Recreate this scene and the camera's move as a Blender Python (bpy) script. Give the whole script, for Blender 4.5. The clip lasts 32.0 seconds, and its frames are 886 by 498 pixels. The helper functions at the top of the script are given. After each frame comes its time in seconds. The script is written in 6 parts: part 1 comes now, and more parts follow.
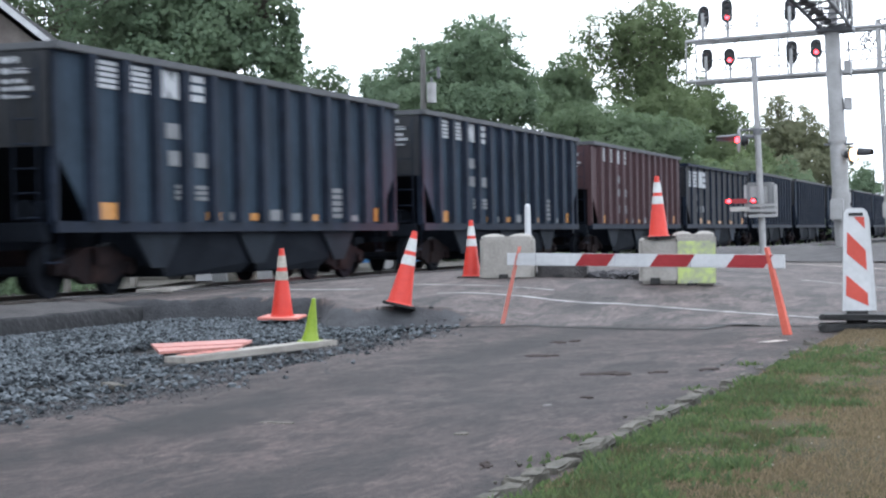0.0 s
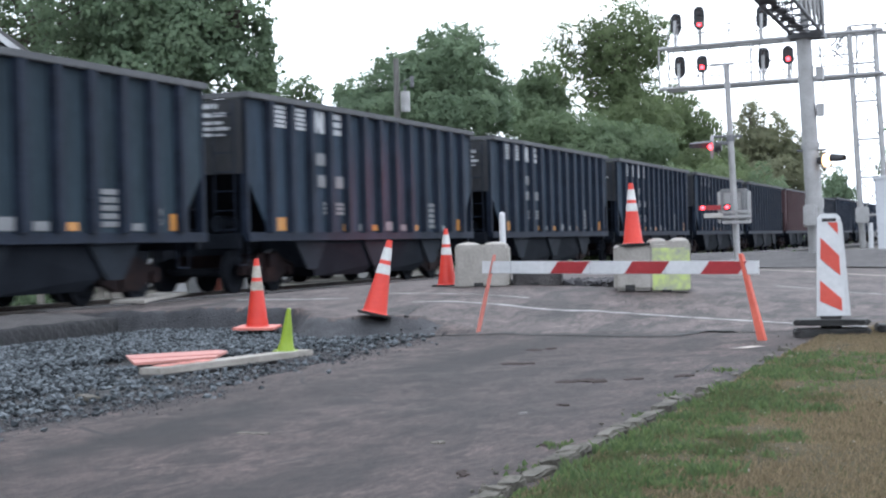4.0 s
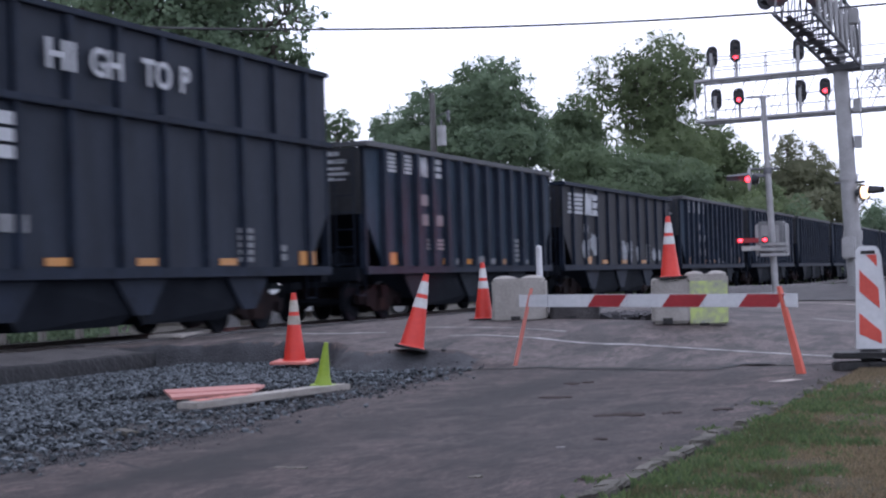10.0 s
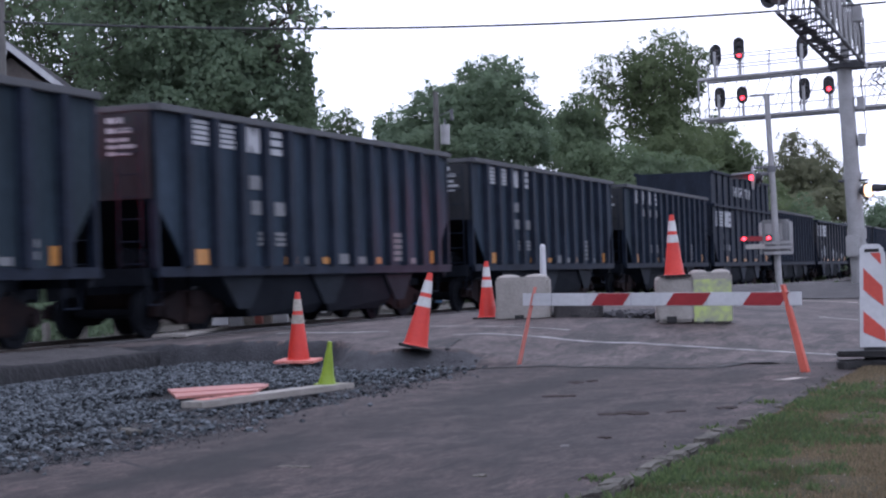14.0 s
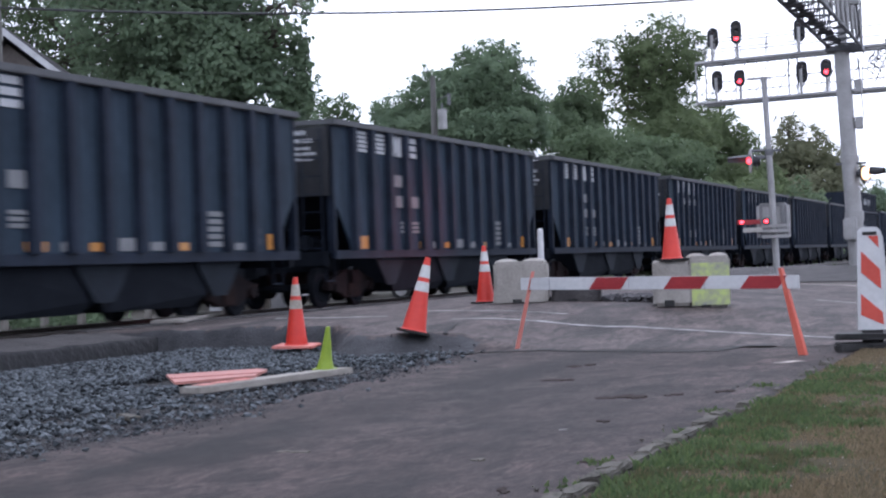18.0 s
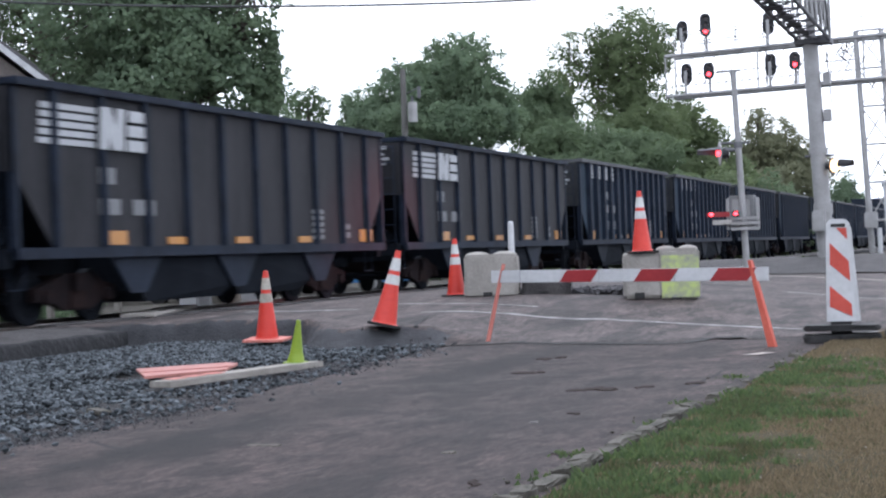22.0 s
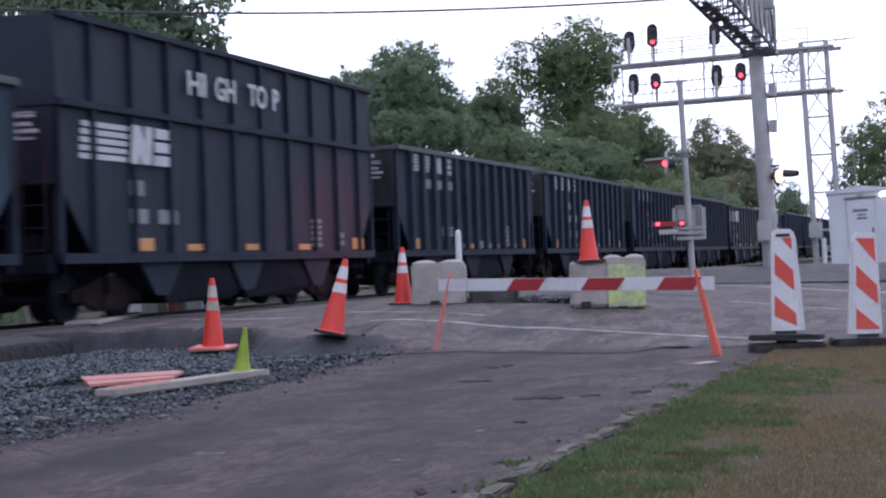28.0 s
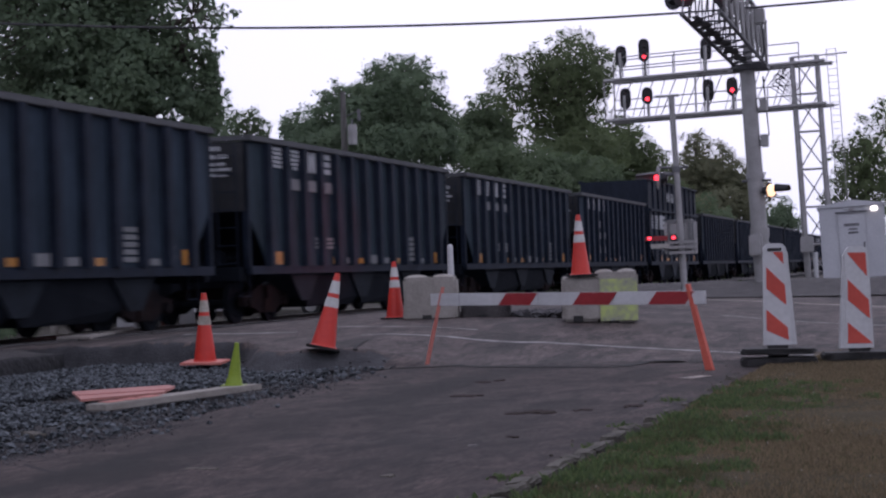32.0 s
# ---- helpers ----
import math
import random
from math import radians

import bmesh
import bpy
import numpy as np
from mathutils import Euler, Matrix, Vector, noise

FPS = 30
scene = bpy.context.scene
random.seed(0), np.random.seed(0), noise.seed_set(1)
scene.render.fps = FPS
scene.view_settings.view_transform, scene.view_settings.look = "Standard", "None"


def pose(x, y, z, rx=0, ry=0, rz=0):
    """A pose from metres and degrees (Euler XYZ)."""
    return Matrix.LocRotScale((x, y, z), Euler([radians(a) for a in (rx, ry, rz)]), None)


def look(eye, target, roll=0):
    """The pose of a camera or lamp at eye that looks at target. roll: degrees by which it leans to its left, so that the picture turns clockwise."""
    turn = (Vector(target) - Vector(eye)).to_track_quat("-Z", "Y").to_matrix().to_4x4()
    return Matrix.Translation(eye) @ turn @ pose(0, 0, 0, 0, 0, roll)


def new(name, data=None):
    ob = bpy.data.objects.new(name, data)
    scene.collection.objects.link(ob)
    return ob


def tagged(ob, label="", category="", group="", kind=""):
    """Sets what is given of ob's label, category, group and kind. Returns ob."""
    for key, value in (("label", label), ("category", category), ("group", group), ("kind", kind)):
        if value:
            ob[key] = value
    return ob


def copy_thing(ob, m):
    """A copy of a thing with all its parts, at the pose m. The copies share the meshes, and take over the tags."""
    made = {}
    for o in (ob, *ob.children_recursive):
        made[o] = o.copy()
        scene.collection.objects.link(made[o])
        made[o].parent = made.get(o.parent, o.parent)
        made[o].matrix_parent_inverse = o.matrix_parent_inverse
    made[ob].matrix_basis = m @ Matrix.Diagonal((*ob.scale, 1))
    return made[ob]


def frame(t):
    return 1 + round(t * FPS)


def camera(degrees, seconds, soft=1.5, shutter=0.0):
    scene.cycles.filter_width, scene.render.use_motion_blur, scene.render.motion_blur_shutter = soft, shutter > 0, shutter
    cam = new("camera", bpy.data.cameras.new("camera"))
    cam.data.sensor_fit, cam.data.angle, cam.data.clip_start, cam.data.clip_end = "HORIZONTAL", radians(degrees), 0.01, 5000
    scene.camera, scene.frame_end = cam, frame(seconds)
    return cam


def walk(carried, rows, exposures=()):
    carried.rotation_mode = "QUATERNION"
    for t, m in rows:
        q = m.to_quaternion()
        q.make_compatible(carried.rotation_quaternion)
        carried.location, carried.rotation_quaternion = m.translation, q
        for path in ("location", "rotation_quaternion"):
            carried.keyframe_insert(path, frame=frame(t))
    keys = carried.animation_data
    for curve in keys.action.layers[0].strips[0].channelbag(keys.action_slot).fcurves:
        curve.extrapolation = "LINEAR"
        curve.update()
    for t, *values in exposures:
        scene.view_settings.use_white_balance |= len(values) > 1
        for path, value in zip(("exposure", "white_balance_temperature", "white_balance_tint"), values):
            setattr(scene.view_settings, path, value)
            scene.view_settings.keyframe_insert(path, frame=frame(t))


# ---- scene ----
cam = camera(30.25, 32.0, soft=2.25, shutter=0.5)
EYE = Vector((0.0, 0.0, 1.1))


def aim(yaw, pitch, roll):
    """A camera pose at the eye: degrees to the left of +y, up, and lean to its left."""
    a, b = radians(yaw), radians(pitch)
    way = Vector((-math.sin(a) * math.cos(b), math.cos(a) * math.cos(b), math.sin(b)))
    return look(EYE, EYE + way * 10, roll)


walk(cam, [
    (0, aim(20.199, -0.440, -1.005)),
    (0.5, aim(20.140, -0.461, -0.920)),
    (1, aim(20.196, -0.507, -0.867)),
    (1.5, aim(20.086, -0.539, -1.039)),
    (2, aim(19.870, -0.415, -1.226)),
    (2.5, aim(19.494, -0.324, -1.307)),
    (3, aim(19.418, -0.168, -1.356)),
    (3.5, aim(19.293, -0.122, -1.408)),
    (5.5, aim(19.536, -0.335, -1.740)),
    (6, aim(19.460, -0.253, -1.826)),
    (6.5, aim(19.285, -0.048, -1.677)),
    (7, aim(19.321, -0.032, -1.629)),
    (7.5, aim(19.771, 0.216, -1.742)),
    (8, aim(19.908, 0.426, -2.062)),
    (8.5, aim(19.947, 1.088, -2.260)),
    (9, aim(20.291, 1.106, -2.382)),
    (9.5, aim(20.543, 1.034, -2.072)),
    (10, aim(20.567, 1.058, -1.647)),
    (10.5, aim(20.881, 1.110, -1.501)),
    (11, aim(20.948, 1.207, -1.437)),
    (11.5, aim(21.131, 1.079, -1.581)),
    (12, aim(21.101, 1.054, -1.664)),
    (12.5, aim(21.018, 1.088, -1.802)),
    (13, aim(20.881, 1.081, -1.782)),
    (13.5, aim(20.747, 1.055, -1.870)),
    (14, aim(20.697, 1.022, -1.739)),
    (14.5, aim(20.591, 0.905, -1.706)),
    (16.5, aim(20.829, 0.613, -2.085)),
    (17, aim(20.770, 0.510, -2.078)),
    (17.5, aim(20.695, 0.487, -1.942)),
    (18, aim(20.635, 0.482, -1.969)),
    (18.5, aim(20.576, 0.404, -1.978)),
    (19, aim(20.509, 0.384, -1.860)),
    (19.5, aim(20.272, 0.263, -1.744)),
    (20, aim(20.084, 0.112, -1.773)),
    (20.5, aim(19.886, 0.021, -1.877)),
    (21, aim(19.695, 0.093, -1.971)),
    (21.5, aim(19.693, 0.172, -2.099)),
    (22, aim(19.613, 0.202, -2.125)),
    (22.5, aim(19.593, 0.172, -1.967)),
    (23, aim(19.637, 0.093, -1.903)),
    (23.5, aim(19.256, -0.036, -1.801)),
    (24, aim(18.189, -0.229, -1.883)),
    (24.5, aim(17.663, -0.058, -1.961)),
    (25, aim(17.791, -0.033, -1.966)),
    (25.5, aim(17.814, 0.031, -1.925)),
    (27.5, aim(17.804, 0.300, -1.838)),
    (28, aim(17.767, 0.430, -1.909)),
    (28.5, aim(17.752, 0.520, -1.918)),
    (29, aim(17.678, 0.608, -1.801)),
    (29.5, aim(17.651, 0.616, -1.741)),
    (30, aim(17.703, 0.600, -1.729)),
    (30.5, aim(17.597, 0.605, -1.806)),
    (31, aim(17.442, 0.728, -1.876)),
    (31.5, aim(17.429, 0.861, -1.979)),
    (32, aim(17.470, 0.926, -1.936)),
], exposures=[(0, 0.08, 5850, 6), (6, 0.02, 5850, 7), (8, -0.25, 5800, 10), (9, -0.68, 5650, 16), (13, -0.76, 5500, 20), (19, -0.4, 5700, 14), (23, -0.25, 5850, 10), (25, -0.33, 5850, 12), (28, -0.68, 5550, 21), (29, -1.02, 5550, 23), (31, -1.30, 5600, 25), (32, -1.58, 5800, 25)])

# ---- sky and sun ----
world = bpy.data.worlds.new("overcast_dusk")
scene.world = world
world.use_nodes = True
wn, wl = world.node_tree.nodes, world.node_tree.links
sky = wn.new("ShaderNodeTexSky")
sky.sky_type, sky.sun_disc = "NISHITA", False
sky.sun_elevation, sky.sun_rotation = radians(24), radians(-8)
sky.air_density, sky.dust_density, sky.ozone_density = 1.0, 6.0, 1.0
cloud = wn.new("ShaderNodeMix")
cloud.data_type = "RGBA"
cloud.inputs[0].default_value = 0.94
cloud.inputs[7].default_value = (19.5, 19.8, 21.2, 1)
wl.new(sky.outputs[0], cloud.inputs[6])
wl.new(cloud.outputs[2], wn["Background"].inputs[0])
wn["Background"].inputs[1].default_value = 0.15
sun = new("sun", bpy.data.lights.new("sun", "SUN"))
sun.data.energy, sun.data.angle, sun.data.color = 0.5, radians(30), (1.0, 0.93, 0.86)
sun.matrix_world = look((0, 0, 40), (0 - 6, 40 * -0.9, 0))


# ---- materials ----
def mat(name, c1, c2, rough=0.75, metal=0.0, scale=1.5, fine=30.0, bump=0.25, depth=0.01, stretch=(1, 1, 1), island=0.0, blend=0.5, glow=None, spec=0.4):
    """A surface of two colours: stains at one scale, grain at another, relief from the grain."""
    m = bpy.data.materials.new(name)
    m.use_nodes = True
    n, l = m.node_tree.nodes, m.node_tree.links
    p = n["Principled BSDF"]
    co, info, add, mp = n.new("ShaderNodeTexCoord"), n.new("ShaderNodeObjectInfo"), n.new("ShaderNodeVectorMath"), n.new("ShaderNodeMapping")
    mp.inputs["Scale"].default_value = stretch
    mul = n.new("ShaderNodeMath")
    mul.operation = "MULTIPLY"
    mul.inputs[1].default_value = 37.0
    l.new(info.outputs["Random"], mul.inputs[0])
    l.new(co.outputs["Object"], add.inputs[0])
    l.new(mul.outputs[0], add.inputs[1])
    l.new(add.outputs[0], mp.inputs[0])
    a, b = n.new("ShaderNodeTexNoise"), n.new("ShaderNodeTexNoise")
    a.inputs["Scale"].default_value, a.inputs["Detail"].default_value = scale, 5
    b.inputs["Scale"].default_value, b.inputs["Detail"].default_value = fine, 3
    for t in (a, b):
        l.new(mp.outputs[0], t.inputs["Vector"])
    s = n.new("ShaderNodeMix")
    s.inputs[0].default_value = 0.4
    l.new(a.outputs[0], s.inputs[2])
    l.new(b.outputs[0], s.inputs[3])
    source = s.outputs[0]
    if island:
        geo, mx = n.new("ShaderNodeNewGeometry"), n.new("ShaderNodeMix")
        mx.inputs[0].default_value = island
        l.new(source, mx.inputs[2])
        l.new(geo.outputs["Random Per Island"], mx.inputs[3])
        source = mx.outputs[0]
    ramp = n.new("ShaderNodeValToRGB")
    lo, hi = 0.5 - 0.5 * blend * 0.6, 0.5 + 0.5 * blend * 0.6
    if island:
        lo, hi = 0.2, 0.8
    ramp.color_ramp.elements[0].position, ramp.color_ramp.elements[1].position = lo, hi
    ramp.color_ramp.elements[0].color, ramp.color_ramp.elements[1].color = (*c1, 1), (*c2, 1)
    l.new(source, ramp.inputs[0])
    l.new(ramp.outputs[0], p.inputs["Base Color"])
    p.inputs["Roughness"].default_value, p.inputs["Metallic"].default_value = rough, metal
    p.inputs["Specular IOR Level"].default_value = spec
    if bump:
        bp = n.new("ShaderNodeBump")
        bp.inputs["Strength"].default_value, bp.inputs["Distance"].default_value = bump, depth
        l.new(b.outputs[0], bp.inputs["Height"])
        l.new(bp.outputs[0], p.inputs["Normal"])
    if glow:
        p.inputs["Emission Color"].default_value = (*glow[:3], 1)
        p.inputs["Emission Strength"].default_value = glow[3]
    return m


def leafy(m, share=0.6):
    """Lets light through thin leaves."""
    n, l = m.node_tree.nodes, m.node_tree.links
    p, out = n["Principled BSDF"], n["Material Output"]
    tr, mx = n.new("ShaderNodeBsdfTranslucent"), n.new("ShaderNodeMixShader")
    mx.inputs[0].default_value = share
    l.new(p.inputs["Base Color"].links[0].from_socket, tr.inputs[0])
    l.new(p.outputs[0], mx.inputs[1])
    l.new(tr.outputs[0], mx.inputs[2])
    l.new(mx.outputs[0], out.inputs["Surface"])
    return m


def aggregate(m, speck=0.38, patch=1.0):
    """Adds stone speckle, pale dusty patches and dark stains to a paved surface."""
    n, l = m.node_tree.nodes, m.node_tree.links
    p = n["Principled BSDF"]
    co = n.new("ShaderNodeTexCoord")
    def value(scale, lo, hi, low, high, kind="ShaderNodeTexNoise", stretch=(1, 1, 1), detail=4):
        mp, t, r = n.new("ShaderNodeMapping"), n.new(kind), n.new("ShaderNodeMapRange")
        mp.inputs["Scale"].default_value = stretch
        l.new(co.outputs["Object"], mp.inputs[0])
        l.new(mp.outputs[0], t.inputs["Vector"])
        t.inputs["Scale"].default_value = scale
        t.inputs["Detail"].default_value = detail
        for k, v in zip((1, 2, 3, 4), (lo, hi, low, high)):
            r.inputs[k].default_value = v
        l.new(t.outputs[0], r.inputs[0])
        return r.outputs[0]
    layers = [value(55, 0.35, 0.65, 1 - speck, 1 + speck, detail=1), value(0.45, 0.36, 0.64, 1 - patch * 0.34, 1 + patch * 0.26, stretch=(1.3, 0.5, 1), detail=6),
              value(1.9, 0.38, 0.62, 0.76, 1.24, stretch=(1.3, 0.8, 1), detail=7), value(6.0, 0.40, 0.60, 0.86, 1.14, stretch=(1.0, 0.45, 1), detail=4), value(17.0, 0.38, 0.62, 0.76, 1.24, stretch=(1.0, 0.32, 1), detail=3), value(42.0, 0.38, 0.62, 0.74, 1.26, stretch=(1.0, 0.22, 1), detail=2),
              value(7.0, 0.595, 0.64, 1.0, 0.48, stretch=(1.0, 0.40, 1), detail=3), value(1.1, 0.54, 0.585, 1.0, 0.50, stretch=(1.2, 0.45, 1), detail=5), value(2.4, 0.56, 0.61, 1.0, 0.50, stretch=(1.2, 0.45, 1), detail=3), value(1.6, 0.33, 0.40, 1.28, 1.0, stretch=(0.8, 1.1, 1), detail=6),
              value(0.75, 0.46, 0.66, 1.04, 0.84, stretch=(1.0, 0.2, 1), detail=5)]
    top = layers[0]
    for q in layers[1:]:
        mu = n.new("ShaderNodeMath")
        mu.operation = "MULTIPLY"
        l.new(top, mu.inputs[0])
        l.new(q, mu.inputs[1])
        top = mu.outputs[0]
    dust = n.new("ShaderNodeMix")
    dust.data_type = "RGBA"
    l.new(value(0.28, 0.45, 0.68, 0.0, 0.40, stretch=(1.0, 0.7, 1), detail=8), dust.inputs[0])
    l.new(p.inputs["Base Color"].links[0].from_socket, dust.inputs[6])
    dust.inputs[7].default_value = (0.052, 0.040, 0.036, 1)
    l.new(dust.outputs[2], p.inputs["Base Color"])
    mx = n.new("ShaderNodeMix")
    mx.data_type, mx.blend_type = "RGBA", "MULTIPLY"
    mx.inputs[0].default_value = 1.0
    l.new(p.inputs["Base Color"].links[0].from_socket, mx.inputs[6])
    l.new(top, mx.inputs[7])
    l.new(mx.outputs[2], p.inputs["Base Color"])
    return m


def tracks(m):
    """Two darker bands that wheels have polished along the lane, with wavering edges."""
    n, l = m.node_tree.nodes, m.node_tree.links
    p = n["Principled BSDF"]
    co, sep, wob, add = n.new("ShaderNodeTexCoord"), n.new("ShaderNodeSeparateXYZ"), n.new("ShaderNodeTexNoise"), n.new("ShaderNodeMath")
    l.new(co.outputs["Object"], sep.inputs[0])
    wob.inputs["Scale"].default_value, wob.inputs["Detail"].default_value = 0.7, 7
    l.new(co.outputs["Object"], wob.inputs["Vector"])
    add.operation = "MULTIPLY_ADD"
    add.inputs[1].default_value = 0.7
    l.new(wob.outputs[0], add.inputs[0])
    l.new(sep.outputs["X"], add.inputs[2])
    ramp = n.new("ShaderNodeValToRGB")
    reach = n.new("ShaderNodeMapRange")
    for k, v in zip((1, 2, 3, 4), (-6.0 + 0.35, -2.0 + 0.35, 0.0, 1.0)):
        reach.inputs[k].default_value = v
    l.new(add.outputs[0], reach.inputs[0])
    l.new(reach.outputs[0], ramp.inputs[0])
    stops = ((0.0, 1.12), (0.15, 1.04), (0.235, 0.42), (0.31, 0.50), (0.43, 1.02), (0.60, 0.98), (0.70, 0.86), (0.80, 1.04), (1.0, 1.0))
    for k, (pos, v) in enumerate(stops):
        e = ramp.color_ramp.elements[k] if k < 2 else ramp.color_ramp.elements.new(pos)
        e.position, e.color = pos, (v * 0.5, v * 0.5, v * 0.5, 1)
    mx, dbl = n.new("ShaderNodeMix"), n.new("ShaderNodeMix")
    for q in (mx, dbl):
        q.data_type, q.blend_type = "RGBA", "MULTIPLY"
        q.inputs[0].default_value = 1.0
        q.clamp_result = False
    l.new(ramp.outputs[0], dbl.inputs[6])
    dbl.inputs[7].default_value = (2, 2, 2, 1)
    l.new(p.inputs["Base Color"].links[0].from_socket, mx.inputs[6])
    l.new(dbl.outputs[2], mx.inputs[7])
    l.new(mx.outputs[2], p.inputs["Base Color"])
    return m


def cracked(m, scale, width, dark):
    """Adds a net of thin cracks to a surface."""
    n, l = m.node_tree.nodes, m.node_tree.links
    p = n["Principled BSDF"]
    co, warp, v = n.new("ShaderNodeTexCoord"), n.new("ShaderNodeTexNoise"), n.new("ShaderNodeTexVoronoi")
    warp.inputs["Scale"].default_value = 1.3
    mixv = n.new("ShaderNodeMix")
    mixv.data_type = "VECTOR"
    mixv.inputs[0].default_value = 0.35
    l.new(co.outputs["Object"], mixv.inputs[4])
    l.new(warp.outputs["Color"], mixv.inputs[5])
    v.feature = "DISTANCE_TO_EDGE"
    v.inputs["Scale"].default_value = scale
    l.new(mixv.outputs[1], v.inputs["Vector"])
    less, area, both = n.new("ShaderNodeMath"), n.new("ShaderNodeTexNoise"), n.new("ShaderNodeMath")
    less.operation, both.operation = "LESS_THAN", "MULTIPLY"
    less.inputs[1].default_value = width
    l.new(v.outputs["Distance"], less.inputs[0])
    area.inputs["Scale"].default_value = 0.6
    l.new(co.outputs["Object"], area.inputs["Vector"])
    step = n.new("ShaderNodeMath")
    step.operation = "GREATER_THAN"
    step.inputs[1].default_value = 0.52
    l.new(area.outputs[0], step.inputs[0])
    l.new(less.outputs[0], both.inputs[0])
    l.new(step.outputs[0], both.inputs[1])
    mx = n.new("ShaderNodeMix")
    mx.data_type = "RGBA"
    old = p.inputs["Base Color"].links[0].from_socket
    l.new(both.outputs[0], mx.inputs[0])
    l.new(old, mx.inputs[6])
    mx.inputs[7].default_value = (*dark, 1)
    l.new(mx.outputs[2], p.inputs["Base Color"])
    return m


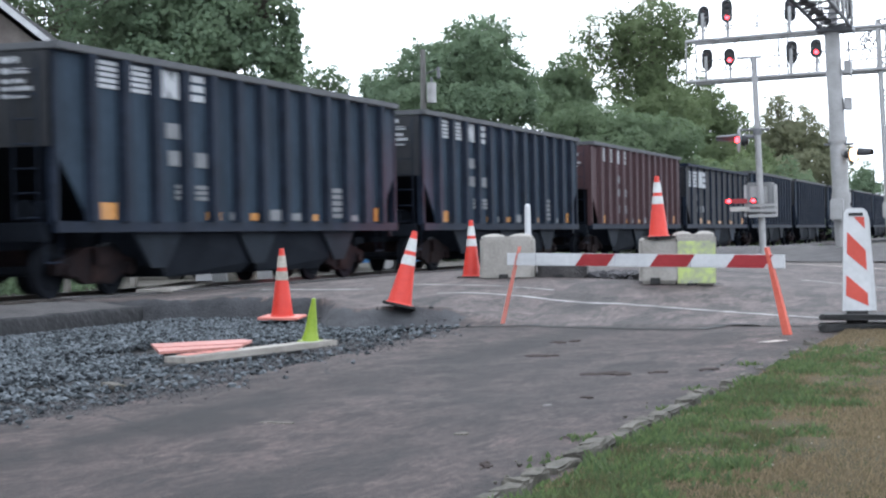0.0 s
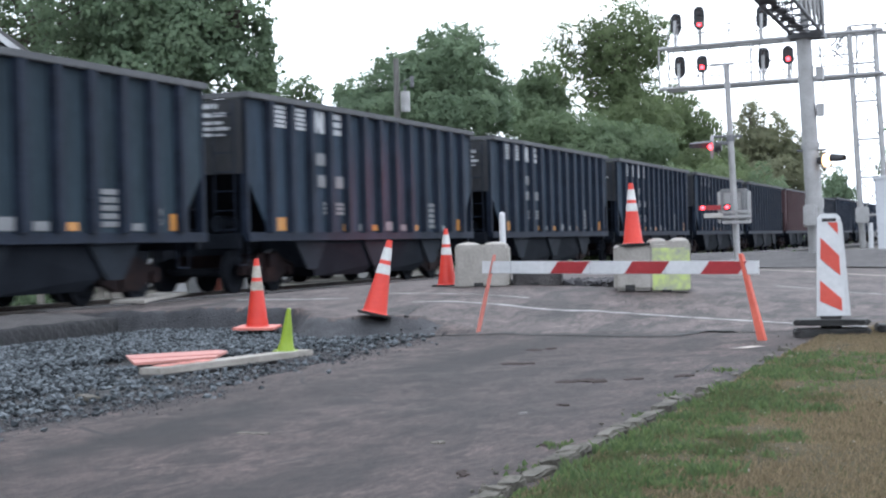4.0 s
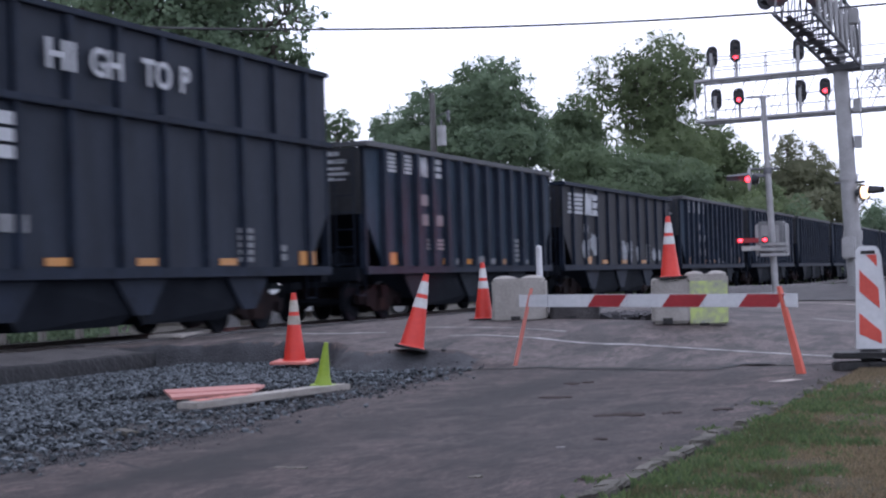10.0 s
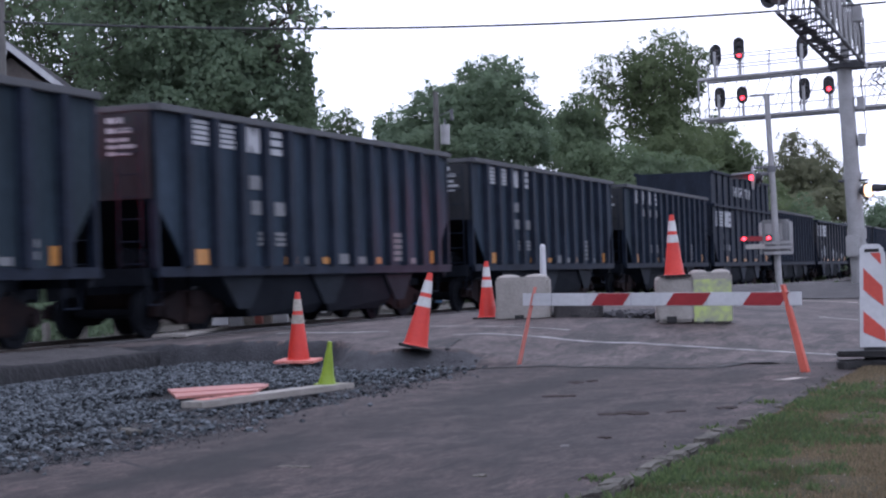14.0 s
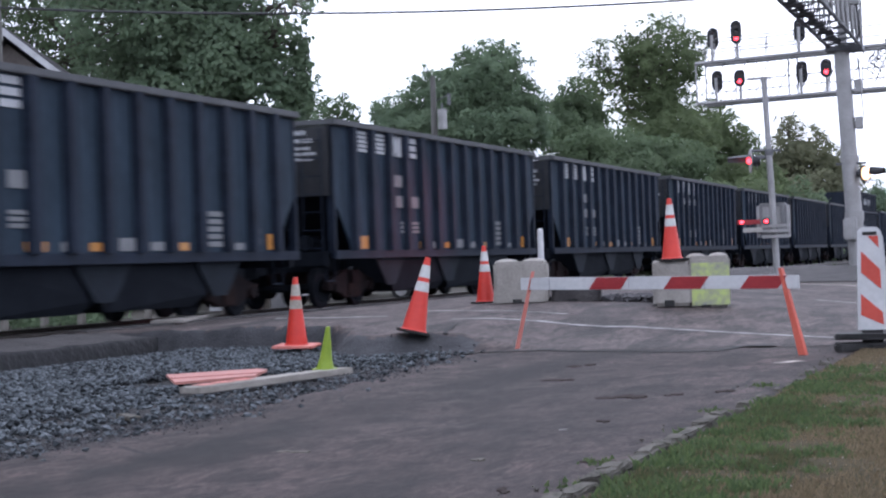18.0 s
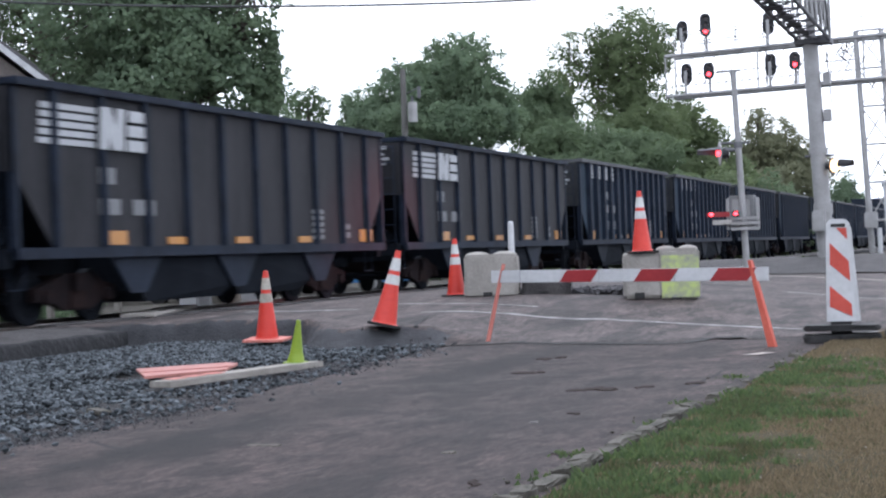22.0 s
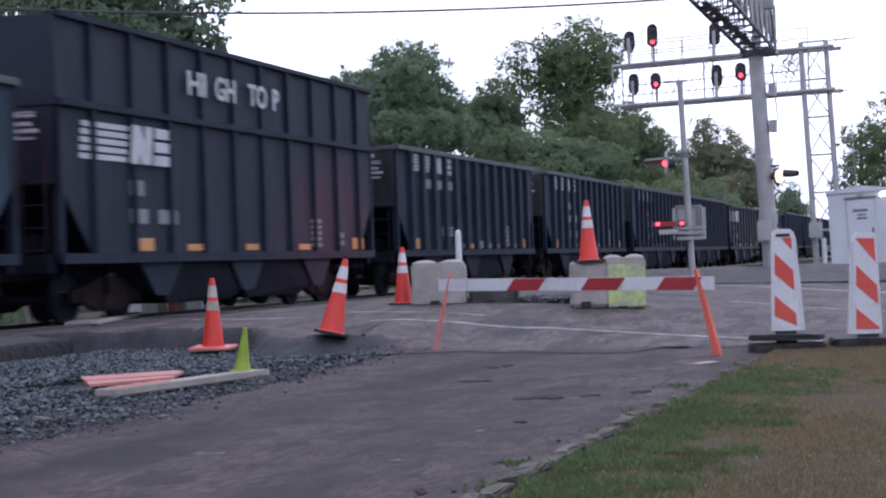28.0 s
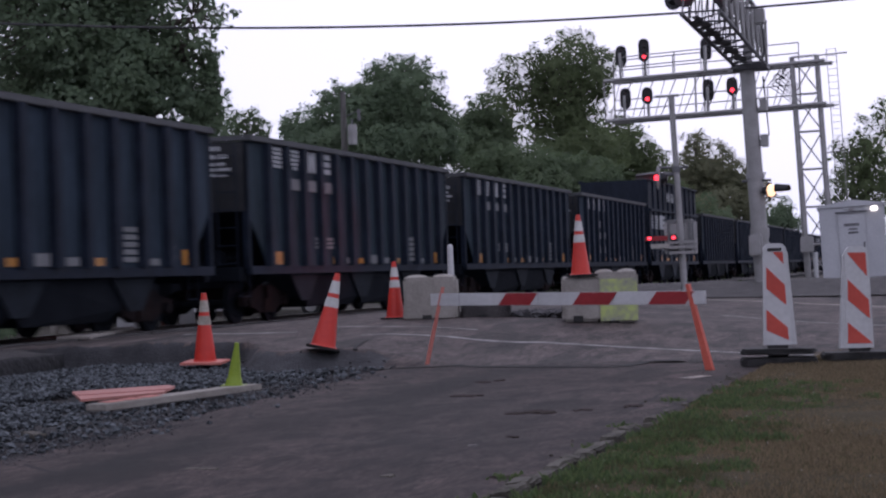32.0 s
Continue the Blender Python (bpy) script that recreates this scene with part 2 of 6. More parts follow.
M = {
    "tar": mat("tar", (0.006, 0.006, 0.006), (0.014, 0.013, 0.013), 0.9, scale=4, fine=40, bump=0.4),
    "rusty_truck": mat("rusty_truck", (0.0055, 0.0058, 0.0074), (0.0190, 0.0112, 0.0106), 0.9, scale=3.5, fine=25, bump=0.3, blend=0.6, spec=0.08),
    "shaded_bank_soil": mat("shaded_bank_soil", (0.0034, 0.0036, 0.0044), (0.0100, 0.0100, 0.0112), 0.95, scale=2.0, fine=9, bump=0.9, depth=0.04),
    "shaded_ballast": mat("shaded_ballast", (0.0045, 0.0045, 0.0052), (0.0150, 0.0150, 0.0160), 0.95, scale=1.2, fine=28, bump=1.0, depth=0.05),
    "edge_paint": mat("edge_paint", (0.075, 0.068, 0.062), (0.36, 0.31, 0.27), 0.8, scale=4, fine=30, blend=0.4),
    "plank_wood": mat("plank_wood", (0.13, 0.115, 0.095), (0.29, 0.27, 0.24), 0.85, scale=3, fine=30, stretch=(4, 1, 4), blend=0.8),
    "salmon": mat("salmon", (0.27, 0.105, 0.085), (0.38, 0.165, 0.135), 0.6, scale=3, fine=20, bump=0.1, blend=0.8),
    "cone_soiled": mat("cone_soiled", (0.20, 0.175, 0.14), (0.36, 0.34, 0.29), 0.6, scale=5, fine=30),
    "end_sheet": mat("end_sheet", (0.0130, 0.0140, 0.0160), (0.0360, 0.0370, 0.0400), 0.7, scale=2.0, fine=18, stretch=(1, 1.2, 0.3), blend=0.7, bump=0.1, spec=0.15),
    "leg_orange": mat("leg_orange", (0.36, 0.060, 0.036), (0.48, 0.105, 0.066), 0.6, scale=3, fine=30, bump=0.05),
    "car_teal": mat("car_teal", (0.0074, 0.0122, 0.0168), (0.0232, 0.0375, 0.0500), 0.75, scale=2.0, fine=18, stretch=(1, 1.2, 0.3), blend=0.6, bump=0.15, spec=0.15),
    "soil": mat("soil", (0.032, 0.026, 0.021), (0.059, 0.053, 0.040), 0.95, scale=0.4, fine=9, bump=0.5, depth=0.03),
    "asphalt": cracked(tracks(aggregate(mat("asphalt", (0.0180, 0.0123, 0.0111), (0.0382, 0.0266, 0.0240), 0.85, spec=0.25, scale=0.9, fine=90, bump=0.6, depth=0.01, blend=0.62, stretch=(1.0, 0.42, 1)))), 0.7, 0.006, (0.008, 0.0075, 0.0075)),
    "street_asphalt": aggregate(mat("street_asphalt", (0.0345, 0.0252, 0.0230), (0.0755, 0.0562, 0.0512), 0.85, scale=1.0, fine=80, bump=0.5, depth=0.01, blend=0.62, stretch=(0.45, 1.2, 1)), 0.4, 0.6),
    "broken": mat("broken", (0.0200, 0.0205, 0.0225), (0.0470, 0.0470, 0.0500), 0.95, scale=4, fine=40, bump=0.8, depth=0.03),
    "gravel_bed": mat("gravel_bed", (0.0100, 0.0092, 0.0090), (0.0240, 0.0222, 0.0215), 0.95, scale=1.2, fine=28, bump=1.0, depth=0.05),
    "stone": mat("stone", (0.0085, 0.0112, 0.0136), (0.0900, 0.1010, 0.1090), 0.9, scale=5, fine=60, island=0.86, bump=0.3),
    "rubble": mat("rubble", (0.023, 0.022, 0.024), (0.072, 0.068, 0.070), 0.95, scale=5, fine=60, island=0.75, bump=0.3),
    "kerb": mat("kerb", (0.0340, 0.0312, 0.0255), (0.1150, 0.1060, 0.0890), 0.9, spec=0.15, scale=3, fine=40, bump=0.5),
    "lawn": mat("lawn", (0.0360, 0.0315, 0.0180), (0.0700, 0.0570, 0.0350), 0.95, spec=0.06, scale=1.6, fine=22, bump=0.6, depth=0.03, blend=0.6),
    "line": mat("line", (0.0750, 0.0700, 0.0670), (0.2700, 0.2620, 0.2550), 0.8, scale=4, fine=30, blend=0.35),
    "old_yellow": mat("old_yellow", (0.140, 0.120, 0.070), (0.250, 0.210, 0.110), 0.8, scale=2.5, fine=30),
    "concrete": mat("concrete", (0.185, 0.170, 0.150), (0.275, 0.256, 0.230), 0.9, scale=2.5, fine=30, bump=0.4),
    "rail_head": mat("rail_head", (0.32, 0.31, 0.30), (0.45, 0.44, 0.43), 0.32, metal=1.0, scale=3, fine=30, bump=0.05),
    "berm": mat("berm", (0.026, 0.024, 0.024), (0.070, 0.064, 0.062), 0.95, scale=2, fine=30, bump=0.8, depth=0.03),
    "rail": mat("rail", (0.050, 0.040, 0.035), (0.100, 0.085, 0.075), 0.5, metal=0.7, scale=3, fine=30),
    "car_paint": mat("car_paint", (0.0080, 0.0130, 0.0200), (0.0268, 0.0420, 0.0612), 0.75, scale=2.0, fine=18, stretch=(1, 1.2, 0.3), blend=0.6, bump=0.15, spec=0.15),
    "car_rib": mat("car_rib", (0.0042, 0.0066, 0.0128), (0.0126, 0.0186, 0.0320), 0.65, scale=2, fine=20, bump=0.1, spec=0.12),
    "car_brown": mat("car_brown", (0.0092, 0.0092, 0.0112), (0.0250, 0.0248, 0.0280), 0.65, scale=2.0, fine=18, stretch=(1, 1.2, 0.3), blend=0.6, bump=0.15, spec=0.15),
    "car_navy": mat("car_navy", (0.0060, 0.0084, 0.0140), (0.0160, 0.0212, 0.0325), 0.65, scale=2.0, fine=18, stretch=(1, 1.2, 0.3), blend=0.6, bump=0.15, spec=0.15),
    "car_chord": mat("car_chord", (0.035, 0.038, 0.042), (0.084, 0.085, 0.087), 0.8, scale=1.5, fine=25, blend=0.9, bump=0.2),
    "car_red": mat("car_red", (0.0250, 0.0090, 0.0105), (0.0460, 0.0170, 0.0195), 0.7, scale=1.2, fine=14, stretch=(1, 1.2, 0.35), blend=0.9, bump=0.1),
    # Darker than the side paint, to hold the shade under the cars.
    "car_shaded": mat("car_shaded", (0.0040, 0.0054, 0.0084), (0.0088, 0.0110, 0.0154), 0.85, scale=2, fine=25, bump=0.2, spec=0.08),
    "truck_iron": mat("truck_iron", (0.0046, 0.0060, 0.0088), (0.0120, 0.0136, 0.0176), 0.85, scale=3, fine=25, bump=0.2, spec=0.08),
    "lit_slope_steel": mat("lit_slope_steel", (0.0052, 0.0072, 0.0108), (0.0128, 0.0172, 0.0238), 0.75, scale=2, fine=20, bump=0.1, spec=0.1),
    "moss": mat("moss", (0.0190, 0.0136, 0.0120), (0.0310, 0.0225, 0.0195), 0.95, scale=8, fine=60, bump=0.6, blend=0.7, spec=0.1),
    "rust": mat("rust", (0.0070, 0.0062, 0.0066), (0.0240, 0.0130, 0.0115), 0.9, scale=4, fine=25, bump=0.3, spec=0.08),
    "car_white": mat("car_white", (0.238, 0.245, 0.252), (0.385, 0.392, 0.399), 0.7, scale=3, fine=25, blend=0.9),
    "car_faded": mat("car_faded", (0.084, 0.087, 0.091), (0.182, 0.185, 0.189), 0.7, scale=3, fine=25, blend=0.9),
    "spray": mat("spray", (0.075, 0.085, 0.095), (0.320, 0.330, 0.340), 0.7, scale=4.5, fine=22, blend=0.55),
    "reflector": mat("reflector", (0.28, 0.115, 0.014), (0.37, 0.165, 0.026), 0.4, scale=8, fine=60),
    "cone_orange": mat("cone_orange", (0.4100, 0.0240, 0.0140), (0.5000, 0.0360, 0.0200), 0.5, scale=3, fine=30, bump=0.05),
    "cone_faded": mat("cone_faded", (0.42, 0.13, 0.10), (0.52, 0.19, 0.15), 0.6, scale=3, fine=30, bump=0.05),
    "cone_white": mat("cone_white", (0.341, 0.341, 0.322), (0.465, 0.465, 0.453), 0.45, scale=4, fine=30),
    "rubber": mat("rubber", (0.007, 0.007, 0.007), (0.022, 0.021, 0.020), 0.8, scale=4, fine=40, bump=0.3),
    "lime": mat("lime", (0.145, 0.215, 0.010), (0.205, 0.275, 0.020), 0.5, scale=4, fine=30),
    "white_plastic": mat("white_plastic", (0.360, 0.360, 0.360), (0.459, 0.459, 0.459), 0.5, scale=2, fine=20, bump=0.05),
    "stripe_red": mat("stripe_red", (0.195, 0.014, 0.017), (0.260, 0.023, 0.026), 0.45, scale=3, fine=25),
    "stripe_orange": mat("stripe_orange", (0.36, 0.043, 0.027), (0.44, 0.062, 0.040), 0.45, scale=3, fine=25),
    "wood_white": mat("wood_white", (0.260, 0.248, 0.223), (0.372, 0.360, 0.335), 0.8, scale=3, fine=30, stretch=(4, 1, 4)),
    "galv": mat("galv", (0.215, 0.210, 0.205), (0.310, 0.303, 0.298), 0.5, metal=0.35, scale=2, fine=25, bump=0.05),
    "galv_dark": mat("galv_dark", (0.07, 0.07, 0.075), (0.15, 0.15, 0.155), 0.6, metal=0.4, scale=2, fine=25),
    "mast_grey": mat("mast_grey", (0.120, 0.120, 0.122), (0.200, 0.198, 0.196), 0.6, metal=0.2, scale=2, fine=25),
    "signal_black": mat("signal_black", (0.010, 0.010, 0.011), (0.022, 0.022, 0.024), 0.6, scale=4, fine=30),
    "red_lamp": mat("red_lamp", (0.6, 0.02, 0.02), (0.7, 0.03, 0.03), 0.3, glow=(1.0, 0.045, 0.06, 9.0)),
    "amber_lamp": mat("amber_lamp", (0.8, 0.5, 0.2), (0.85, 0.55, 0.25), 0.3, glow=(1.0, 0.60, 0.30, 5.5)),
    "white_lamp": mat("white_lamp", (0.8, 0.8, 0.75), (0.85, 0.85, 0.8), 0.3, glow=(1.0, 0.90, 0.75, 6.0)),
    "dark_lens": mat("dark_lens", (0.02, 0.01, 0.01), (0.05, 0.02, 0.02), 0.2),
    "shelter": mat("shelter", (0.341, 0.347, 0.360), (0.422, 0.428, 0.440), 0.45, scale=1, fine=15, bump=0.05),
    "pole_wood": mat("pole_wood", (0.07, 0.066, 0.060), (0.14, 0.135, 0.125), 0.9, scale=3, fine=20, stretch=(2, 2, 0.3), bump=0.4),
    "bark": mat("bark", (0.05, 0.04, 0.032), (0.12, 0.10, 0.085), 0.95, scale=3, fine=20, stretch=(2, 2, 0.4), bump=0.6, depth=0.03),
    "leaf": leafy(mat("leaf", (0.0880, 0.1310, 0.0720), (0.1820, 0.2320, 0.1240), 0.7, scale=0.45, fine=1.6, island=0.16, bump=0)),
    "leaf_dark": leafy(mat("leaf_dark", (0.1030, 0.1530, 0.0960), (0.2120, 0.2740, 0.1600), 0.7, scale=0.45, fine=1.6, island=0.16, bump=0)),
    # Paler and warmer leaves: the glow of the low sky is in the colour.
    "leaf_sunlit": leafy(mat("leaf_sunlit", (0.1250, 0.1380, 0.0800), (0.2700, 0.2720, 0.1650), 0.7, scale=0.45, fine=1.6, island=0.16, bump=0)),
    "leaf_light": leafy(mat("leaf_light", (0.0860, 0.1230, 0.0570), (0.2050, 0.2480, 0.1200), 0.7, scale=0.45, fine=1.6, island=0.16, bump=0)),
    "blade_green": leafy(mat("blade_green", (0.0420, 0.0500, 0.0220), (0.0990, 0.0990, 0.0460), 0.8, scale=0.8, fine=6, island=0.5, bump=0)),
    "blade_weed": leafy(mat("blade_weed", (0.0430, 0.0710, 0.0270), (0.1070, 0.1430, 0.0560), 0.7, scale=0.8, fine=6, island=0.5, bump=0)),
    "blade_dry": leafy(mat("blade_dry", (0.1000, 0.0800, 0.0480), (0.2150, 0.1660, 0.1020), 0.85, scale=0.8, fine=6, island=0.5, bump=0)),
    "brick_house": mat("brick_house", (0.1000, 0.0850, 0.0780), (0.1600, 0.1400, 0.1280), 0.9, scale=3, fine=30),
    "roof_dark": mat("roof_dark", (0.03, 0.03, 0.032), (0.07, 0.065, 0.065), 0.9, scale=3, fine=30),
    "trim_white": mat("trim_white", (0.30, 0.30, 0.30), (0.42, 0.42, 0.42), 0.7, scale=3, fine=30),
    "glass_dark": mat("glass_dark", (0.01, 0.012, 0.014), (0.02, 0.022, 0.025), 0.08, bump=0),
    "auto_white": mat("auto_white", (0.6, 0.6, 0.6), (0.7, 0.7, 0.7), 0.25, bump=0),
    "auto_blue": mat("auto_blue", (0.05, 0.14, 0.28), (0.08, 0.18, 0.34), 0.25, bump=0),
    "cable": mat("cable", (0.02, 0.02, 0.02), (0.05, 0.05, 0.05), 0.7),
}

# ---- building blocks ----


def link(name, me, material, parent=None, label=""):
    ob = new(name, me)
    if material and not me.materials:
        me.materials.append(M[material])
    ob.parent = parent
    if label:
        ob["label"] = label
    return ob


def part(name, bm, material, parent, label=""):
    me = bpy.data.meshes.new(name)
    bmesh.ops.recalc_face_normals(bm, faces=bm.faces)
    bm.to_mesh(me)
    bm.free()
    return link(name, me, material, parent, label)


def thing(name, label, category, m=None, group="", kind=""):
    ob = new(name)
    ob.empty_display_size = 0.2
    if m is not None:
        ob.matrix_basis = m
    return tagged(ob, label, category, group, kind)


def box(x0, x1, y0, y1, z0, z1, bevel=0.0, bm=None):
    bm = bm or bmesh.new()
    made = bmesh.ops.create_cube(bm, size=1)["verts"]
    for v in made:
        v.co = Vector((x0 + (v.co.x + 0.5) * (x1 - x0), y0 + (v.co.y + 0.5) * (y1 - y0), z0 + (v.co.z + 0.5) * (z1 - z0)))
    if bevel:
        bmesh.ops.bevel(bm, geom=list({e for v in made for e in v.link_edges}), offset=bevel, segments=2, affect="EDGES")
    return bm


def rod(a, b, r0, r1=None, n=10, bm=None, caps=True):
    bm = bm or bmesh.new()
    a, b = Vector(a), Vector(b)
    m = Matrix.Translation((a + b) / 2) @ (b - a).to_track_quat("Z", "Y").to_matrix().to_4x4()
    bmesh.ops.create_cone(bm, cap_ends=caps, segments=n, radius1=r0, radius2=r0 if r1 is None else r1, depth=(b - a).length, matrix=m)
    return bm


def tube(points, r, n=6):
    """One unbroken bent rod through the points."""
    bm, rings = bmesh.new(), []
    for i, p in enumerate(points):
        way = (points[min(i + 1, len(points) - 1)] - points[max(i - 1, 0)]).normalized()
        u = way.orthogonal().normalized() if not rings else (side - way * side.dot(way)).normalized()
        side, v = u, way.cross(u)
        rings.append([bm.verts.new(p + (u * math.cos(6.2832 * k / n) + v * math.sin(6.2832 * k / n)) * r) for k in range(n)])
    for a, c in zip(rings, rings[1:]):
        for k in range(n):
            bm.faces.new((a[k], a[(k + 1) % n], c[(k + 1) % n], c[k]))
    return bm


def prism(points, axis, a, b, bm=None):
    """A flat outline drawn out along an axis from a to b."""
    bm = bm or bmesh.new()
    def at(p, v):
        return {"x": (v, p[0], p[1]), "y": (p[0], v, p[1]), "z": (p[0], p[1], v)}[axis]
    low = [bm.verts.new(at(p, a)) for p in points]
    high = [bm.verts.new(at(p, b)) for p in points]
    bm.faces.new(low)
    bm.faces.new(high[::-1])
    for i in range(len(points)):
        j = (i + 1) % len(points)
        bm.faces.new((low[i], low[j], high[j], high[i]))
    return bm


def sheet(name, xs, ys, height, material, label="", kind="structure", category="", inside=None):
    """A surface over a net of lines."""
    xs, ys = list(xs), list(ys)
    verts = [(x, y, height(x, y)) for y in ys for x in xs]
    w = len(xs)
    faces = [(j * w + i, j * w + i + 1, (j + 1) * w + i + 1, (j + 1) * w + i) for j in range(len(ys) - 1) for i in range(w - 1)
             if inside is None or inside((xs[i] + xs[i + 1]) / 2, (ys[j] + ys[j + 1]) / 2)]
    me = bpy.data.meshes.new(name)
    me.from_pydata(verts, [], faces)
    me.polygons.foreach_set("use_smooth", [True] * len(me.polygons))
    me.update()
    return tagged(link(name, me, material), label, category, kind=kind)


def steps(a, b, d):
    n = max(1, round((b - a) / d))
    return [a + (b - a) * i / n for i in range(n + 1)]


def sm(a, b, v):
    k = min(1.0, max(0.0, (v - a) / (b - a)))
    return k * k * (3 - 2 * k)


def apron_edge(x):
    """The y at which the asphalt of the street begins."""
    return 18.9 + 1.4 * sm(-7.6, -9.4, x) - 0.7 * sm(-7.0, -8.2, x) * sm(-9.6, -8.2, x) + 0.9 * sm(-3.4, -1.6, x)


def street(x, y):
    """Height of the street that climbs to the rails."""
    lip = 0.24 * sm(-5.6, -7.6, x)
    top = 0.16 + 0.28 * sm(-1.0, -7.5, x) - 0.20 * sm(-10.0, -13.4, x) - 0.15 * sm(-13.75, -14.3, x)
    up = lip + (top - lip) * sm(18.2, 24.5, y)
    return up + (0.27 - up) * sm(30, 46, y) * sm(-14.6, -13.6, x)


def lay(x, y):
    """Height of the ground."""
    if x > -6.2 and y < 18.4:
        return 0.0
    h = street(x, y) * sm(apron_edge(x) + 0.15, apron_edge(x) + 0.6, y)
    if x < -12.25:
        h = max(h, 0.06 + 0.06 * sm(-12.3, -13.2, x))
    return h



def rough(x, y, s, k):
    return k * noise.noise((x * s, y * s, 3.7))


# ---- ground ----
LANE_L, LANE_R = -5.9, -2.15


def base_ground(x, y):
    far = min(1.0, max(abs(x), abs(y)) / 400)
    return lay(x, y) - 0.07 - 0.6 * far


gx = [-3000, -800, -300, -120, -60, -40, -30] + steps(-25, 6, 0.8) + [9, 14, 25, 60, 200, 800, 3000]
gy = [-3000, -800, -200, -60, -20, -8] + steps(-2, 52, 0.8) + [56, 62, 75, 100, 150, 250, 500, 1000, 3000]
sheet("ground", gx, gy, base_ground, "soil", "dusty brown earth with sparse dry weeds", category="ground")


def lane_edge(y):
    return LANE_L - 0.05 * y * sm(8, 18, y) * 0.7 + 0.18 * noise.noise((y * 0.6, 1.1, 0))


sheet("lane", steps(-8.2, -1.9, 0.15), steps(-12, 19.8, 0.15), lambda x, y: 0.004 + rough(x, y, 0.5, 0.012) + 0.004 * noise.noise((x * 3, y * 3, 0)), "asphalt",
      "worn grey asphalt lane with cracks beside the tracks", category="road",
      inside=lambda x, y: lane_edge(y) < x < -2.0 and y < 19.2 + 0.12 * noise.noise((x * 2, 0, 5)))
def street_edge(x):
    """The ragged line at which the street breaks off."""
    return apron_edge(x) + 0.10 * noise.noise((x * 2.2, 0, 1)) + 0.035 * noise.noise((x * 4.2, 0, 2)) - 0.04


def street_top(x, y):
    wide = 0.30 + 0.75 * sm(-9.1, -8.2, x)
    k = sm(street_edge(x) - 0.8 * wide, street_edge(x) + 0.2 * wide, y)
    crumbled = 0.05 * sm(street_edge(x) + 0.5, street_edge(x), y) * noise.noise((x * 3.5, y * 3.5, 6)) * sm(-5.8, -7.0, x)
    return -0.13 + (street(x, y) + 0.142 + rough(x, y, 0.7, 0.012) + crumbled) * k


sheet("street", steps(-17.5, -5, 0.11) + steps(-4.8, 14, 0.24), steps(17.6, 21.2, 0.07) + steps(21.4, 46, 0.24), street_top, "street_asphalt",
      "patched pale grey asphalt street climbing to the rails", category="road",
      inside=lambda x, y: y > street_edge(x) - 0.30 - 0.65 * sm(-9.1, -8.2, x) and not (-13.55 > x and y < 20.6) and y < 44)
street_mesh = bpy.data.objects["street"].data
street_mesh.materials.append(M["broken"])
for poly in street_mesh.polygons:
    x, y = poly.center.x, poly.center.y
    if x < -6.6 and y < street_edge(x) + 0.06 + 0.10 * noise.noise((x * 4, y * 4, 2)):
        poly.material_index = 1
sheet("gravel_bed", steps(-12.1, -5.4, 0.2), steps(-12, 21.5, 0.2), lambda x, y: -0.035 + rough(x, y, 0.8, 0.03) + 0.02 * noise.noise((x * 4, y * 4, 0)) - 0.06 * sm(-11.2, -11.8, x), "gravel_bed",
      "bed of loose grey-blue crushed stone beside the tracks", category="gravel")
# Ballast colour is lowered to include the shade under the passing train.
sheet("track_bed", steps(-19.5, -12.3, 0.4), steps(-40, 260, 2.0), lambda x, y: 0.05 + 0.03 * noise.noise((x * 2, y * 2, 0)) - 0.1 * sm(-17.5, -19.5, x), "shaded_ballast",
      "ballast under the railway track, coloured dark for the train above", category="ballast", inside=lambda x, y: not 21 < y < 43)
sheet("gravel_berm", steps(-12.2, 8, 0.5), steps(40.5, 76, 0.7), lambda x, y: street(x, y) + 0.02 + (0.36 * sm(41.5, 47, y) - 0.3 * sm(49, 56, y)) * sm(-12.2, -9.0, x) + rough(x, y, 0.9, 0.05), "berm",
      "low brown gravel bank beyond the street", category="gravel")
sheet("lawn", steps(-2.05, 0.05, 0.15) + steps(0.35, 14, 0.3), steps(-12, 20.4, 0.3), lambda x, y: 0.03 * sm(-2.05, -1.6, x) + rough(x, y, 0.8, 0.03) + rough(x, y, 2.6, 0.022), "lawn",
      "patchy lawn of green and sun-dried grass", category="grass",
      inside=lambda x, y: x > -2.02 + 0.6 * sm(17, 20.5, y) and y < 20.3 - 0.25 * (x + 2) * 0)


def scatter(name, count, place, size, material, label, category, flat=0.7):
    """Many small broken stones in one mesh."""
    rng = np.random.default_rng(7)
    corner = np.array([(1, 0, 0), (-1, 0, 0), (0, 1, 0), (0, -1, 0), (0, 0, 1), (0, 0, -1)], float)
    tri = np.array([(0, 2, 4), (2, 1, 4), (1, 3, 4), (3, 0, 4), (2, 0, 5), (1, 2, 5), (3, 1, 5), (0, 3, 5)])
    spots = np.array([place(rng) for _ in range(count)])
    r = rng.uniform(*size, (count, 1, 1)) * rng.uniform(0.6, 1.2, (count, 6, 1))
    turn = rng.normal(size=(count, 3, 3))
    turn = np.linalg.qr(turn)[0]
    v = np.einsum("nij,kj->nki", turn, corner) * r
    v[:, :, 2] *= flat
    v += spots[:, None, :]
    f = (tri[None] + 6 * np.arange(count)[:, None, None]).reshape(-1, 3)
    me = bpy.data.meshes.new(name)
    me.from_pydata(v.reshape(-1, 3).tolist(), [], f.tolist())
    me.update()
    return tagged(link(name, me, material), label, category, kind="stuff")


